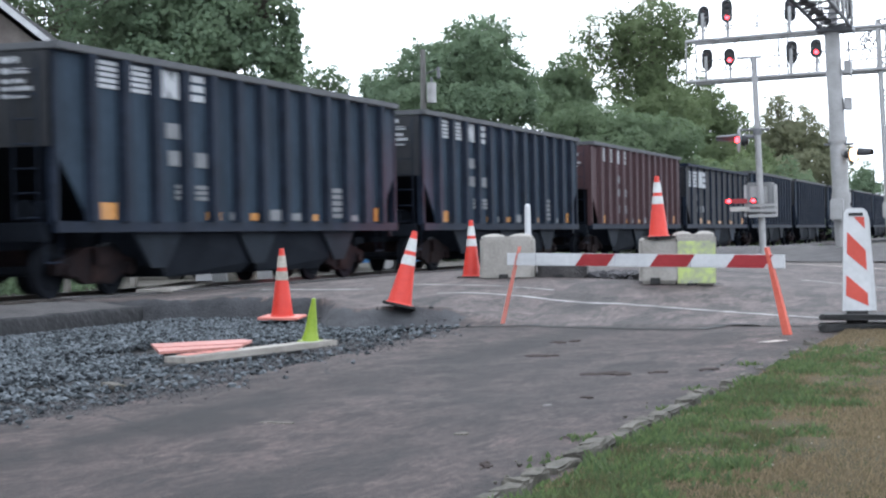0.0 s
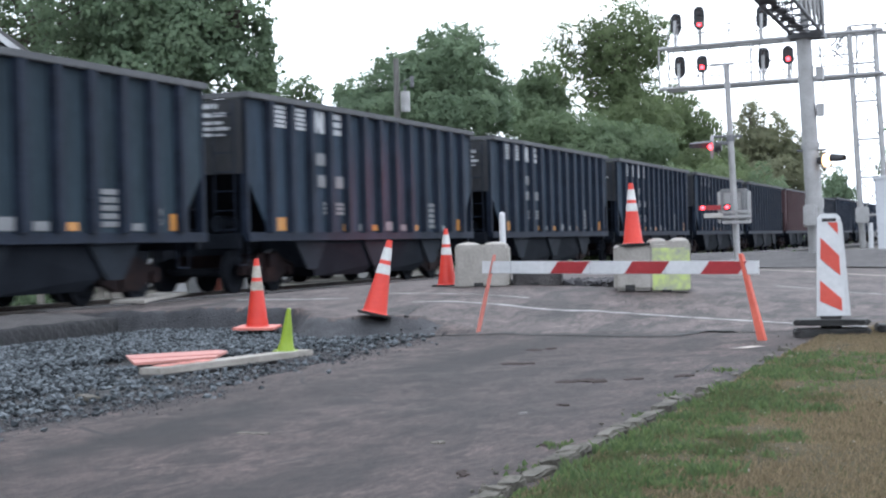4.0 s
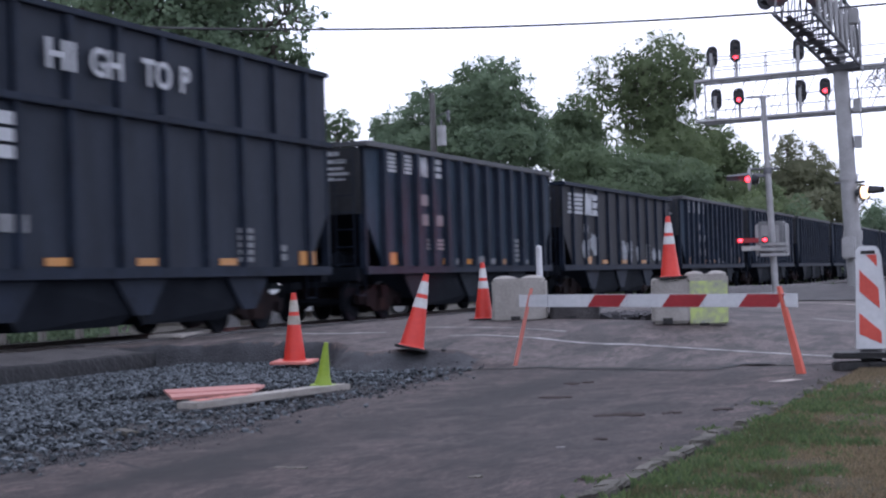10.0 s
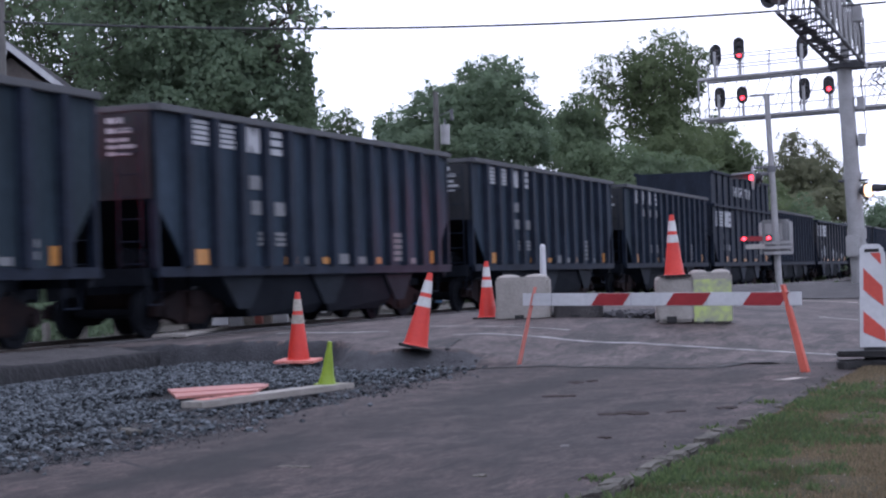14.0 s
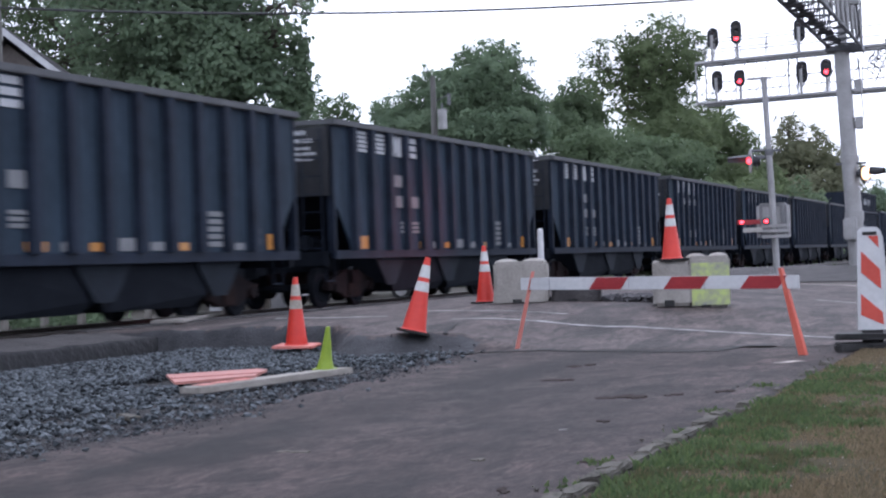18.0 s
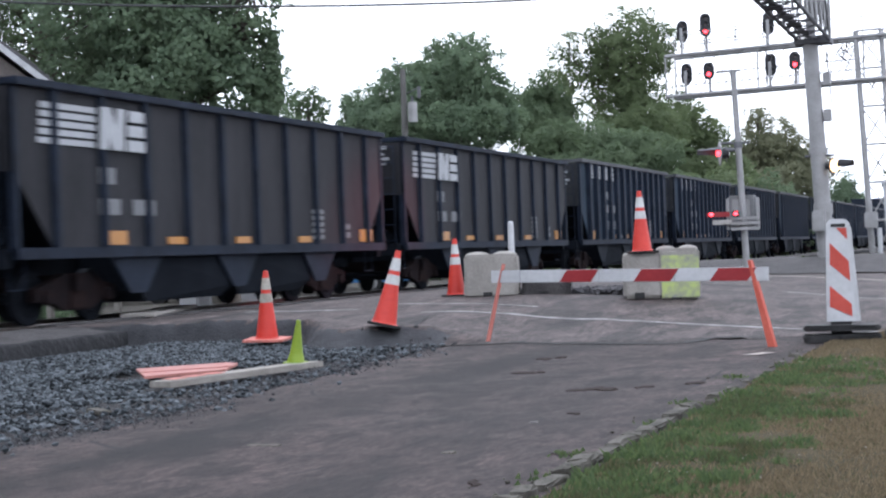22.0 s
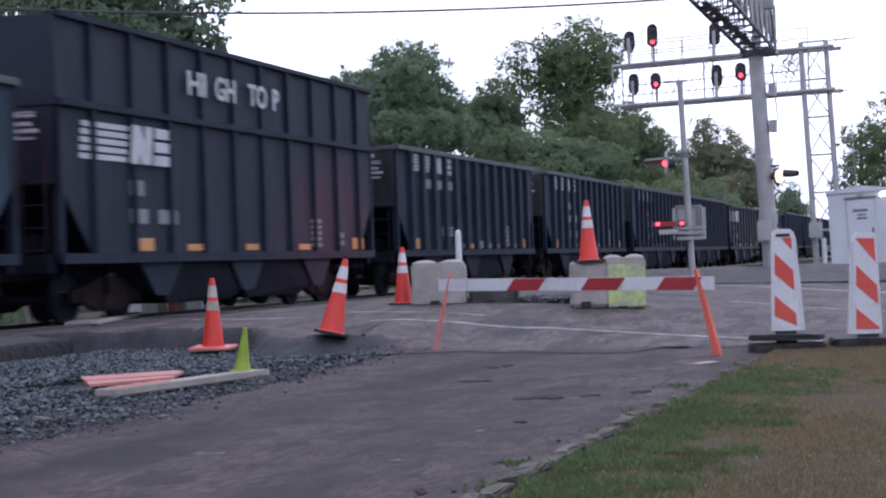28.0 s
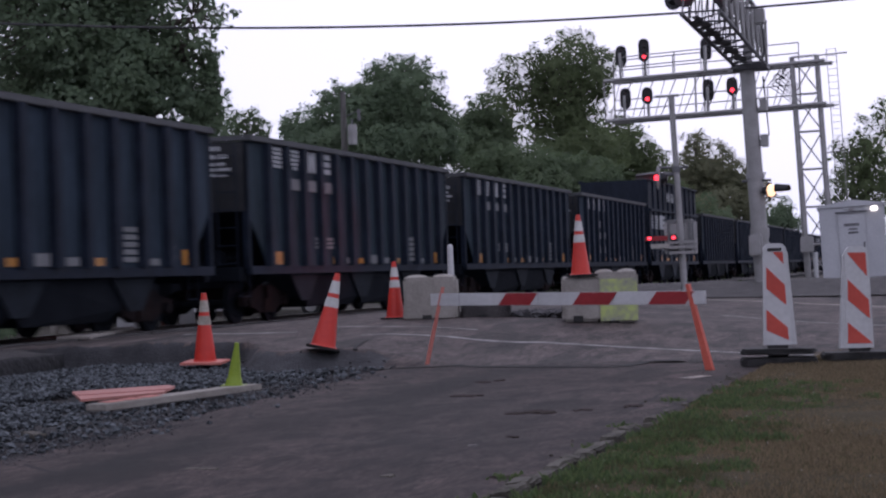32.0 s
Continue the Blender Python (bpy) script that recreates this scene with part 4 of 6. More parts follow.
def near(x0, x1, y0, y1, z):
    return lambda rng: (rng.uniform(x0, x1), rng.uniform(y0, y1), z + rng.uniform(-0.02, 0.05))


scatter("asphalt_rubble", 420, near(-7.5, -5.7, 24.1, 24.9, 0.43), (0.03, 0.13), "rubble", "heap of broken dark asphalt between blocks", "rubble")


def along_lip(rng):
    x = rng.uniform(-9.4, -6.5)
    return x, apron_edge(x) + rng.normal(-0.08, 0.11), lay(x, apron_edge(x)) * 0.3 + rng.uniform(-0.02, 0.10)


scatter("broken_edge", 420, along_lip, (0.010, 0.040), "rubble", "crumbled dark asphalt along the broken street edge", "rubble")

delineator = thing("delineator_post", "white plastic delineator post behind a concrete block", "post", pose(-7.75, 25.0, 0.43))
part("post", rod((0, 0, 0.03), (0, 0, 1.12), 0.060, 0.046, n=16), "white_plastic", delineator)
bm = bmesh.new()
bmesh.ops.create_uvsphere(bm, u_segments=14, v_segments=8, radius=0.047, matrix=Matrix.Translation((0, 0, 1.12)))
part("cap", bm, "white_plastic", delineator)
part("base", rod((0, 0, 0), (0, 0, 0.04), 0.17, 0.15, n=18), "rubber", delineator)

# barricade: a long striped board on two orange legs
a, b = Vector((-6.02, 18.58, 0.745)), Vector((-2.58, 17.42, 0.70))
run = (b - a).length
bar = thing("barricade", "long white barricade board with red slanted stripes on orange legs", "barricade",
            Matrix.Translation(a) @ (b - a).to_track_quat("X", "Z").to_matrix().to_4x4())
part("board", box(0, run, -0.012, 0.012, 0, 0.145, 0.004), "white_plastic", bar)
for x0, x1 in ((0.98, 1.52), (1.98, 2.56), (2.94, 3.50)):
    part("stripe", prism([(x0, 0.004), (x1 - 0.11, 0.004), (x1, 0.141), (x0 + 0.11, 0.141)], "y", -0.017, -0.013), "stripe_red", bar, "red reflective stripe")
for x0 in (0.42, 1.52, 2.5):
    part("seam", box(x0, x0 + 0.004, -0.0145, -0.0125, 0.002, 0.143), "galv_dark", bar)
for x, wide, foot, paint in ((0.18, 0.010, -0.26, "cone_faded"), (3.42, 0.042, 0.24, "leg_orange")):
    part("leg", prism([(x - wide * 0.4, 0.22), (x + wide * 0.4, 0.22), (x + foot + wide, -0.70), (x + foot - wide, -0.70)], "y", -0.03, 0.03), paint, bar, "orange plastic leg")


def channelizer(m, bases, label, wide_stripes=False):
    c = thing("vertical_panel", label, "channelizer", m, "striped vertical panels")
    z = 0
    for k in range(bases):
        thick = 0.095 if k == 0 else 0.060
        bm = prism([(-0.40, -0.13), (-0.33, -0.22), (-0.05, -0.24), (0.28, -0.21), (0.37, -0.23), (0.41, -0.10), (0.40, 0.16), (0.30, 0.24), (-0.30, 0.24), (-0.40, 0.16)], "z", z, z + thick)
        bmesh.ops.bevel(bm, geom=bm.edges[:], offset=0.018, segments=2, affect="EDGES")
        for v in bm.verts:
            v.co += Vector((0.02, 0.02, 0.010)) * noise.noise(v.co * 7 + Vector((k * 3, 0, 0)))
        bmesh.ops.rotate(bm, verts=bm.verts, cent=(0, 0, 0), matrix=Matrix.Rotation(radians(4 - 9 * k), 3, "Z"))
        part("rubber_base", bm, "rubber", c, "worn black rubber base")
        z += thick + 0.036
    part("peg", box(-0.11, 0.11, -0.03, 0.03, 0.05, z + 0.01), "rubber", c)
    h, t, w = 1.10, 0.115, 0.15
    face = [(-w, z), (w, z), (t + 0.008, z + h - 0.05), (t - 0.03, z + h - 0.006), (t * 0.4, z + h), (-t * 0.4, z + h), (-t + 0.03, z + h - 0.006), (-t - 0.008, z + h - 0.05)]
    part("panel", prism(face, "y", -0.035, 0.035), "white_plastic", c)
    s = -1 if wide_stripes else 1
    part("side_flange", prism([(s * w, z), (s * (w + 0.055), z), (s * (t + 0.025), z + h - 0.1), (s * t, z + h - 0.06)], "y", -0.02, 0.10), "white_plastic", c)
    if not wide_stripes:
        part("grip_slot", box(-0.075, 0.075, -0.041, -0.0355, z + h - 0.085, z + h - 0.05, 0.0), "rubber", c)
    wide = lambda q: w - (w - t) * (q - z) / h - (0.022 if wide_stripes else 0.03)
    def stripe(a0, a1, b0, b1):
        """A slanted stripe from a0..a1 on one edge down to b0..b1 on the other."""
        pts = [(x * wide(z + q), z + q) for q, x in ((a1, -1), (b1, 1), (b0, 1), (a0, -1))]
        part("stripe", prism(pts, "y", -0.0395, -0.0352), "stripe_orange", c, "orange reflective stripe")
    if wide_stripes:
        stripe(1.02, 1.035, 0.77, 1.03)
        stripe(0.52, 0.745, 0.315, 0.52)
        stripe(0.05, 0.28, 0.046, 0.06)
    else:
        stripe(0.615, 0.845, 0.43, 0.645)
        stripe(0.16, 0.385, 0.05, 0.185)
        part("stripe", prism([(-0.02, z + 1.005), (wide(z + 1.0), z + 1.005), (wide(z + 0.89), z + 0.875)], "y", -0.0395, -0.0352), "stripe_orange", c)
    return c


channelizer(pose(-1.915, 18.05, 0.0, 0, 0, 10), 2, "white plastic panel with orange stripes on two stacked rubber bases")
channelizer(pose(-1.07, 18.32, 0.035, 0, 0, 12), 1, "white plastic panel with wide orange stripes on a rubber base", True)

# boards on the stones
a, b = Vector((-7.38, 13.0, 0.028)), Vector((-6.96, 15.44, 0.028))
plank = thing("plank", "white-painted wooden plank lying on the stones", "plank", Matrix.Translation(a) @ (b - a).to_track_quat("Y", "Z").to_matrix().to_4x4())
part("board", box(-0.12, 0.12, 0, (b - a).length, -0.03, 0.03, 0.006), "plank_wood", plank)
for k in range(3):
    part("faded_stripe", box(-0.1, 0.04, 0.15 + 0.28 * k, 0.36 + 0.28 * k, 0.0355, 0.038), "cone_faded", plank)
fallen = thing("fallen_panel", "faded orange plastic panel lying flat on the stones", "panel", pose(-8.06, 14.5, 0.022, 1.0, -0.6, 0))
part("sheet", prism([(-0.62, 0.32), (0.16, 0.84), (0.34, 0.72), (0.58, -0.02), (0.02, -0.62)], "z", 0, 0.025), "salmon", fallen)
part("rib", prism([(-0.30, -0.14), (0.48, 0.34), (0.52, 0.26), (-0.22, -0.22)], "z", 0.0252, 0.034), "salmon", fallen)
lime = thing("small_cone", "small lime-green plastic cone standing on a plank", "small cone", pose(-7.06, 15.22, 0.046, 3, 5, 0))
bm = rod((0, 0, 0.02), (0.004, 0, 0.11), 0.092, 0.066, n=24)
rod((0.004, 0, 0.11), (0.012, 0, 0.30), 0.066, 0.040, n=24, bm=bm)
rod((0.012, 0, 0.30), (0.02, 0, 0.45), 0.040, 0.020, n=24, bm=bm)
part("body", bm, "lime", lime)
part("base", box(-0.105, 0.105, -0.105, 0.105, 0, 0.022, 0.008), "lime", lime)

# ---- kerb, lines, cracks ----
kerb = thing("kerb", "row of worn pale kerb stones along the lawn", "kerb", kind="structure")
rng = random.Random(4)
y = 3.0
while y < 16.5:
    whole = y < 10.8
    n = rng.uniform(0.14, 0.46) if whole else rng.uniform(0.10, 0.24)
    x = -2.14 + rng.uniform(-0.018, 0.018) + (0 if whole else rng.uniform(-0.02, 0.12))
    low = 0.03 * sm(9.5, 13, y)
    half = rng.uniform(0.045, 0.065) if whole else rng.uniform(0.03, 0.07)
    bm = box(x - half, x + half, y, y + n, -0.1, 0.050 - low + rng.uniform(-0.014, 0.012), 0.012)
    bmesh.ops.subdivide_edges(bm, edges=[e for e in bm.edges if e.calc_length() > 0.09], cuts=2, use_grid_fill=True)
    for v in bm.verts:
        v.co += 0.022 * Vector((noise.noise(v.co * 6), 0.6 * noise.noise(v.co * 7 + Vector((5, 5, 5))), 0.45 * noise.noise(v.co * 9 + Vector((1, 8, 3)))))
        v.co += 0.016 * Vector((noise.noise(v.co * 24), noise.noise(v.co * 22 + Vector((3, 3, 3))), noise.noise(v.co * 26 + Vector((7, 0, 3)))))
    part("kerb_stone", bm, "kerb", kerb)
    y += n + (rng.uniform(-0.02, 0.012) if rng.random() < 0.8 else rng.uniform(0.03, 0.10)) if whole else n + rng.uniform(0.1, 0.55)


def ribbon(name, pts, width, material, label, height, ragged=0.0, lift=0.006):
    """A flat mark that follows the ground."""
    vs, fs = [], []
    rows = []
    for (x0, y0), (x1, y1) in zip(pts, pts[1:]):
        n = max(2, int(math.hypot(x1 - x0, y1 - y0) / 0.12))
        rows += [(x0 + (x1 - x0) * k / n, y0 + (y1 - y0) * k / n, x1 - x0, y1 - y0) for k in range(n)]
    rows.append((*pts[-1], pts[-1][0] - pts[-2][0], pts[-1][1] - pts[-2][1]))
    for x, y, dx, dy in rows:
        d = math.hypot(dx, dy)
        w = width / 2 * (1 + ragged * noise.noise((x * 5, y * 5, 0)))
        off = ragged * 0.08 * noise.noise((x * 3, y * 3, 8))
        for s in (1, -1):
            px, py = x - dy / d * (w * s + off), y + dx / d * (w * s + off)
            vs.append((px, py, height(px, py) + lift))
    for k in range(len(rows) - 1):
        fs.append((2 * k, 2 * k + 1, 2 * k + 3, 2 * k + 2))
    me = bpy.data.meshes.new(name)
    me.from_pydata(vs, [], fs)
    me.update()
    return tagged(link(name, me, material), label, "road marking" if "line" in name else "crack", kind="structure")


on_street = lambda x, y: street(x, y) + 0.012 + rough(x, y, 0.7, 0.012)
on_lane = lambda x, y: 0.004 + rough(x, y, 0.5, 0.012)
both = lambda x, y: max(on_street(x, y), on_lane(x, y)) if y > apron_edge(x) - 0.1 else on_lane(x, y)
ribbon("stop_line", [(-7.75, 20.80), (-6.62, 21.12), (-5.28, 21.08), (-4.34, 20.71), (-2.88, 20.06), (-1.62, 19.45)], 0.11, "line", "worn white line across the street", on_street, 0.35)
ribbon("stop_line", [(-8.75, 22.42), (-7.47, 22.12), (-6.47, 22.02)], 0.08, "line", "faint worn white line across the street", on_street, 0.6)
ribbon("stop_line", [(-10.95, 21.9), (-10.05, 21.6), (-9.02, 21.6)], 0.14, "line", "worn white line across the street", on_street, 0.5)
ribbon("edge_line", [(-9.0, 43.0), (-5.81, 38.3), (-4.02, 35.9), (-2.34, 34.4), (-1.49, 33.4), (3, 29.5)], 0.32, "edge_paint", "faded warm-white line at the far side of the street", on_street, 0.3)
ribbon("edge_line", [(-3.77, 27.3), (-2.53, 25.9), (-1.69, 24.9), (1, 22.2)], 0.12, "line", "worn white line on the street", on_street, 0.6)
ribbon("crack_line", [(-7.7, 18.4), (-7.08, 18.35), (-6.6, 18.45), (-6.04, 18.61), (-5.8, 18.75), (-5.29, 18.47), (-4.6, 18.35), (-3.88, 18.2), (-3.66, 18.2), (-3.45, 18.95), (-2.91, 18.87), (-2.35, 19.0)], 0.15, "tar", "dark tar-filled crack where lane meets street", both, 1.1, 0.008)
ribbon("crack_line", [(-7.10, 18.5), (-7.16, 18.9), (-7.30, 19.6), (-7.38, 20.1)], 0.05, "tar", "dark crack in the street asphalt", both, 1.2, 0.010)
ribbon("paint_line", [(-2.62, 16.05), (-2.45, 16.40)], 0.17, "edge_paint", "small worn patch of white paint on the lane", on_lane, 0.4, 0.010)


def blot(name, x, y, wide, deep, material, label, lift=0.0028, seed=0):
    """A thin ragged patch on the lane: a scab of moss, a smear of paint, a chip of stone."""
    bm = bmesh.new()
    for q in range(3):
        ring = []
        cx, cy = 0.34 * wide * (q - 1), 0.8 * deep * noise.noise((q * 2.3, seed * 1.7, 1))
        for g in range(16):
            r = 0.32 * (1.0 + 1.0 * noise.noise((g * 1.1, q * 5.3, seed * 2.9)))
            ring.append((cx + wide * 0.8 * r * math.cos(g * 0.3927), cy + deep * r * math.sin(g * 0.3927)))
        prism(ring, "z", -0.01, 0.0015 * q, bm)
    part_mesh = bpy.data.meshes.new(name)
    bmesh.ops.recalc_face_normals(bm, faces=bm.faces)
    bm.to_mesh(part_mesh)
    bm.free()
    ob = tagged(link(name, part_mesh, material), label, name.replace("_", " "), kind="structure")
    ob.matrix_basis = pose(x, y, on_lane(x, y) + lift, 0, 0, 12 * noise.noise((x * 3, y * 3, 2)))
    return ob


for k, (x, y, wide, deep) in enumerate(((-4.30, 14.25, 0.26, 0.34), (-3.24, 12.42, 0.30, 0.36), (-2.86, 12.60, 0.12, 0.20), (-4.60, 16.0, 0.22, 0.30), (-2.90, 10.62, 0.08, 0.10), (-2.52, 7.40, 0.07, 0.18), (-2.36, 8.48, 0.16, 0.18), (-2.52, 12.9, 0.13, 0.24))):
    blot("moss_patch", x, y, wide, deep, "moss", "dark scab of moss and dirt on the asphalt lane", seed=k)
blot("paint_smear", -4.31, 8.81, 0.20, 0.12, "kerb", "pale smear of old paint on the lane", seed=21)
blot("stone_chip", -3.01, 10.05, 0.045, 0.07, "line", "small white chip of stone on the lane", seed=22)
blot("paint_smear", -3.05, 8.55, 0.07, 0.09, "kerb", "small pale smear of paint on the lane", seed=23)
stick = thing("broken_board", "weathered grey piece of board lying among the stones", "board", pose(-6.60, 10.70, 0.02, 0, 0, -42))
part("board", box(-0.17, 0.17, -0.05, 0.05, -0.015, 0.018, 0.006), "kerb", stick)


def on_dirt(rng):
    y = 6.0 + 13 * rng.uniform()
    return lane_edge(y) + rng.normal(-0.16, 0.20), y, 0.004


scatter("edge_crumbs", 6000, on_dirt, (0.004, 0.016), "rubble", "dark dusty crumbs where the stones meet the lane", "grit")
scatter("lawn_grit", 90, lambda rng: (rng.normal(-2.15, 0.16), 4 + 14 * rng.uniform(), 0.02), (0.006, 0.02), "kerb", "crumbs of stone along the kerb", "grit")

# ---- grass ----


def blades(name, count, place, size, material, label, broad=1.0):
    rng = np.random.default_rng(3)
    spots = np.array([place(rng) for _ in range(count)])
    h = rng.uniform(*size, count) * (0.5 + spots[:, 3])
    turn, lean = rng.uniform(0, 6.283, count), rng.normal(0, 0.5, (count, 2))
    w = (0.004 + 0.006 * rng.uniform(size=count)) * broad
    side = np.stack([np.cos(turn) * w, np.sin(turn) * w, 0 * w], 1)
    tip = np.stack([lean[:, 0] * h, lean[:, 1] * h, h], 1)
    v = np.stack([spots[:, :3] - side, spots[:, :3] + side, spots[:, :3] + tip], 1)
    me = bpy.data.meshes.new(name)
    me.from_pydata(v.reshape(-1, 3).tolist(), [], np.arange(3 * count).reshape(-1, 3).tolist())
    me.update()
    return tagged(link(name, me, material), label, "grass", kind="stuff")


def patch(x, y):
    """How green the lawn is: lush beside the kerb, broken patches further in."""
    n = 0.55 * noise.noise((x * 0.9, y * 0.55, 1)) + 0.75 * noise.noise((x * 2.6, y * 1.9, 4)) + 0.5 * noise.noise((x * 6.5, y * 5.0, 9))
    edge = sm(-0.75, -1.75, x + 0.35 * noise.noise((y * 0.8, 3, 3))) * sm(17.5, 11, y)
    return n - 0.68 + 1.08 * edge


def green_spot(rng):
    while True:
        x, y = rng.uniform(-2.0, 2.6), 5.4 + 15 * rng.uniform() ** 1.2
        n = patch(x, y)
        if rng.uniform() < 0.10 + 0.75 * sm(-0.35, 0.8, n) and (y < 18.5 or x > -1.6):
            return x, y, 0.02, max(0.1, min(1.0, 0.2 + 0.9 * n)) * (0.6 + 0.4 * sm(-2.0, -1.8, x))


def dry_spot(rng):
    while True:
        x, y = rng.uniform(-2.0, 2.6), 5.4 + 15 * rng.uniform() ** 1.2
        if rng.uniform() < 0.92 - 0.5 * sm(-0.2, 0.9, patch(x, y)) - 0.12 * sm(0.1, 0.5, noise.noise((x * 1.7, y * 1.2, 14))) and (y < 18.5 or x > -1.6):
            return x, y, 0.02, 0.35


def weed_spot(rng):
    """Broad-leaved weeds in tight clumps, most of them behind the kerb."""
    while True:
        k = int(rng.integers(0, 240))
        r = np.random.default_rng(k + 900)
        cx, cy = -1.98 + abs(r.normal(0, 0.42)), 6.0 + 9.0 * r.uniform() ** 1.25
        x, y = cx + rng.normal(0, 0.05), cy + rng.normal(0, 0.07)
        if x > -2.06:
            return x, y, 0.02, r.uniform(0.3, 0.9)


blades("grass_green", 56000, green_spot, (0.015, 0.055), "blade_green", "green blades of patchy lawn grass")
blades("grass_dry", 210000, dry_spot, (0.02, 0.050), "blade_dry", "straw-coloured dry lawn grass")
blades("broad_weeds", 15000, weed_spot, (0.02, 0.055), "blade_weed", "low broad-leaved green weeds behind the kerb", 2.6)



def tuft_spot(rng):
    """Small tufts that grow out of the joint before the kerb."""
    cx, cy = ((-2.37, 8.46), (-2.24, 7.55), (-2.26, 11.2), (-2.3, 13.4), (-2.2, 9.9))[int(rng.integers(0, 5))]
    return cx + rng.normal(0, 0.05), cy + rng.normal(0, 0.08), 0.012, 0.45


blades("joint_weeds", 170, tuft_spot, (0.015, 0.035), "blade_weed", "small tufts of weeds in the joint before the kerb", 1.8)
scatter("clover_heads", 80, lambda rng: (-1.95 + abs(rng.normal(0, 0.75)), 6 + 10 * rng.uniform(), 0.055), (0.004, 0.008), "cone_soiled", "tiny white clover heads in the lawn", "clover")
blades("grass_sparse", 70000, lambda rng: (rng.uniform(-2.0, 9.0), rng.uniform(-5.0, 20.0), 0.02, 0.4), (0.02, 0.05), "blade_dry", "sparse dry grass over the wide lawn")

# ---- railway signals and crossing equipment ----


def lattice(bm, a0, b0, a1, b1, n, r):
    """Cross braces between two bars."""
    for k in range(n):
        p, q = a0.lerp(a1, k / n), a0.lerp(a1, (k + 1) / n)
        u, v = b0.lerp(b1, k / n), b0.lerp(b1, (k + 1) / n)
        rod(p, v, r, n=6, bm=bm)
        rod(u, q, r, n=6, bm=bm)
        rod(p, u, r, n=6, bm=bm)
    return bm


def signal_head(m, lit, h, parent):
    """A black oval head with two or three lenses, the lowest lit."""
    w = 0.27
    pts = []
    for k in range(18):
        g = math.pi * (k if k < 9 else k - 1) / 8
        pts.append((w * math.cos(g), (h / 2 - w) * (1 if k < 9 else -1) + w * math.sin(g)))
    s = part("signal_head", prism(pts, "y", -0.03, 0.03), "signal_black", parent, "black signal head with a lit red lens" if lit else "black signal head with dark lenses")
    s.matrix_basis = m
    part("housing", box(-0.14, 0.14, 0.03, 0.28, -h / 2 + 0.12, h / 2 - 0.12, 0.03), "signal_black", s)
    n = 3 if h > 1.0 else 2
    for k in range(n):
        z = (h / 2 - 0.27) - (h - 0.54) * k / (n - 1)
        on = lit and k == n - 1
        part("lens", rod((0, -0.05, z), (0, -0.03, z), 0.10 if on else 0.085, n=18), "red_lamp" if on else "dark_lens", s, "lit red lens" if on else "")
        hood = bmesh.new()
        bmesh.ops.create_cone(hood, cap_ends=False, segments=16, radius1=0.12, radius2=0.12, depth=0.24, matrix=Matrix.Translation((0, -0.15, z)) @ Matrix.Rotation(radians(90), 4, "X"))
        bmesh.ops.delete(hood, geom=[f for f in hood.faces if f.calc_center_median().z < z - 0.02], context="FACES")
        part("hood", hood, "signal_black", s)


bl, br = Vector((-16.56, 80.3, 10.5)), Vector((-7.2, 78.3, 10.5))
drop, back = Vector((0, 0, -2.0)), Vector((0.26, 1.15, 0))
bridge = thing("signal_bridge", "pale grey steel signal bridge with railings and lattice tower", "signal bridge")
far_r = br + (br - bl).normalized() * 1.6
for name, p, q in (("upper_chord", bl, far_r), ("upper_chord", bl + back, far_r + back), ("lower_chord", bl + drop, far_r + drop), ("lower_chord", bl + drop + back, far_r + drop + back)):
    part(name, rod(p, q, 0.095 if "back" not in name else 0.06, n=10), "galv", bridge)
ux = (br - bl) / 8
for k in range(9):
    p = bl + ux * k
    if k in (0, 4, 8):
        part("hanger", rod(p, p + drop, 0.045, n=8), "galv", bridge)
        part("hanger", rod(p + back, p + back + drop, 0.045, n=8), "galv", bridge)
    part("cross_tie", rod(p, p + back, 0.035, n=6), "galv", bridge)
    if k < 8:
        part("diagonal", rod(p + back + drop, p + ux * 0.8 + back, 0.028, n=6), "galv", bridge)
        part("diagonal", rod(p + drop + ux * 0.2, p + ux * 0.75, 0.022, n=6), "galv", bridge)
for p in (bl, bl + drop):
    for k in range(40):
        q = p + (br - bl) * (k / 40) + Vector((0, 0, 0.09))
        part("grating_bar", rod(q, q + back, 0.012, n=4), "galv", bridge)
for level, x0, x1 in ((0, 0.0, 1.0), (-2.0, 0.0, 1.0)):
    p, q = bl + Vector((0, 0, level + 0.12)), br + Vector((0, 0, level + 0.12))
    for off in (back,):
        for hz in (0.5, 1.0):
            part("railing", rod(p + off + Vector((0, 0, hz)), q + off + Vector((0, 0, hz)), 0.03, n=6), "galv", bridge)
        for k in range(7):
            u = p.lerp(q, k / 6) + off
            part("railing_post", rod(u, u + Vector((0, 0, 1.0)), 0.03, n=6), "galv", bridge)
p, q = bl + Vector((1.0, -0.2, 0.12)), bl + Vector((5.0, -1.06, 0.12))
for hz in (0.5, 1.0):
    part("railing", rod(p + Vector((0, 0, hz)), q + Vector((0, 0, hz)), 0.03, n=6), "galv", bridge)
for k in range(4):
    u = p.lerp(q, k / 3)
    part("railing_post", rod(u, u + Vector((0, 0, 1.0)), 0.03, n=6), "galv", bridge)
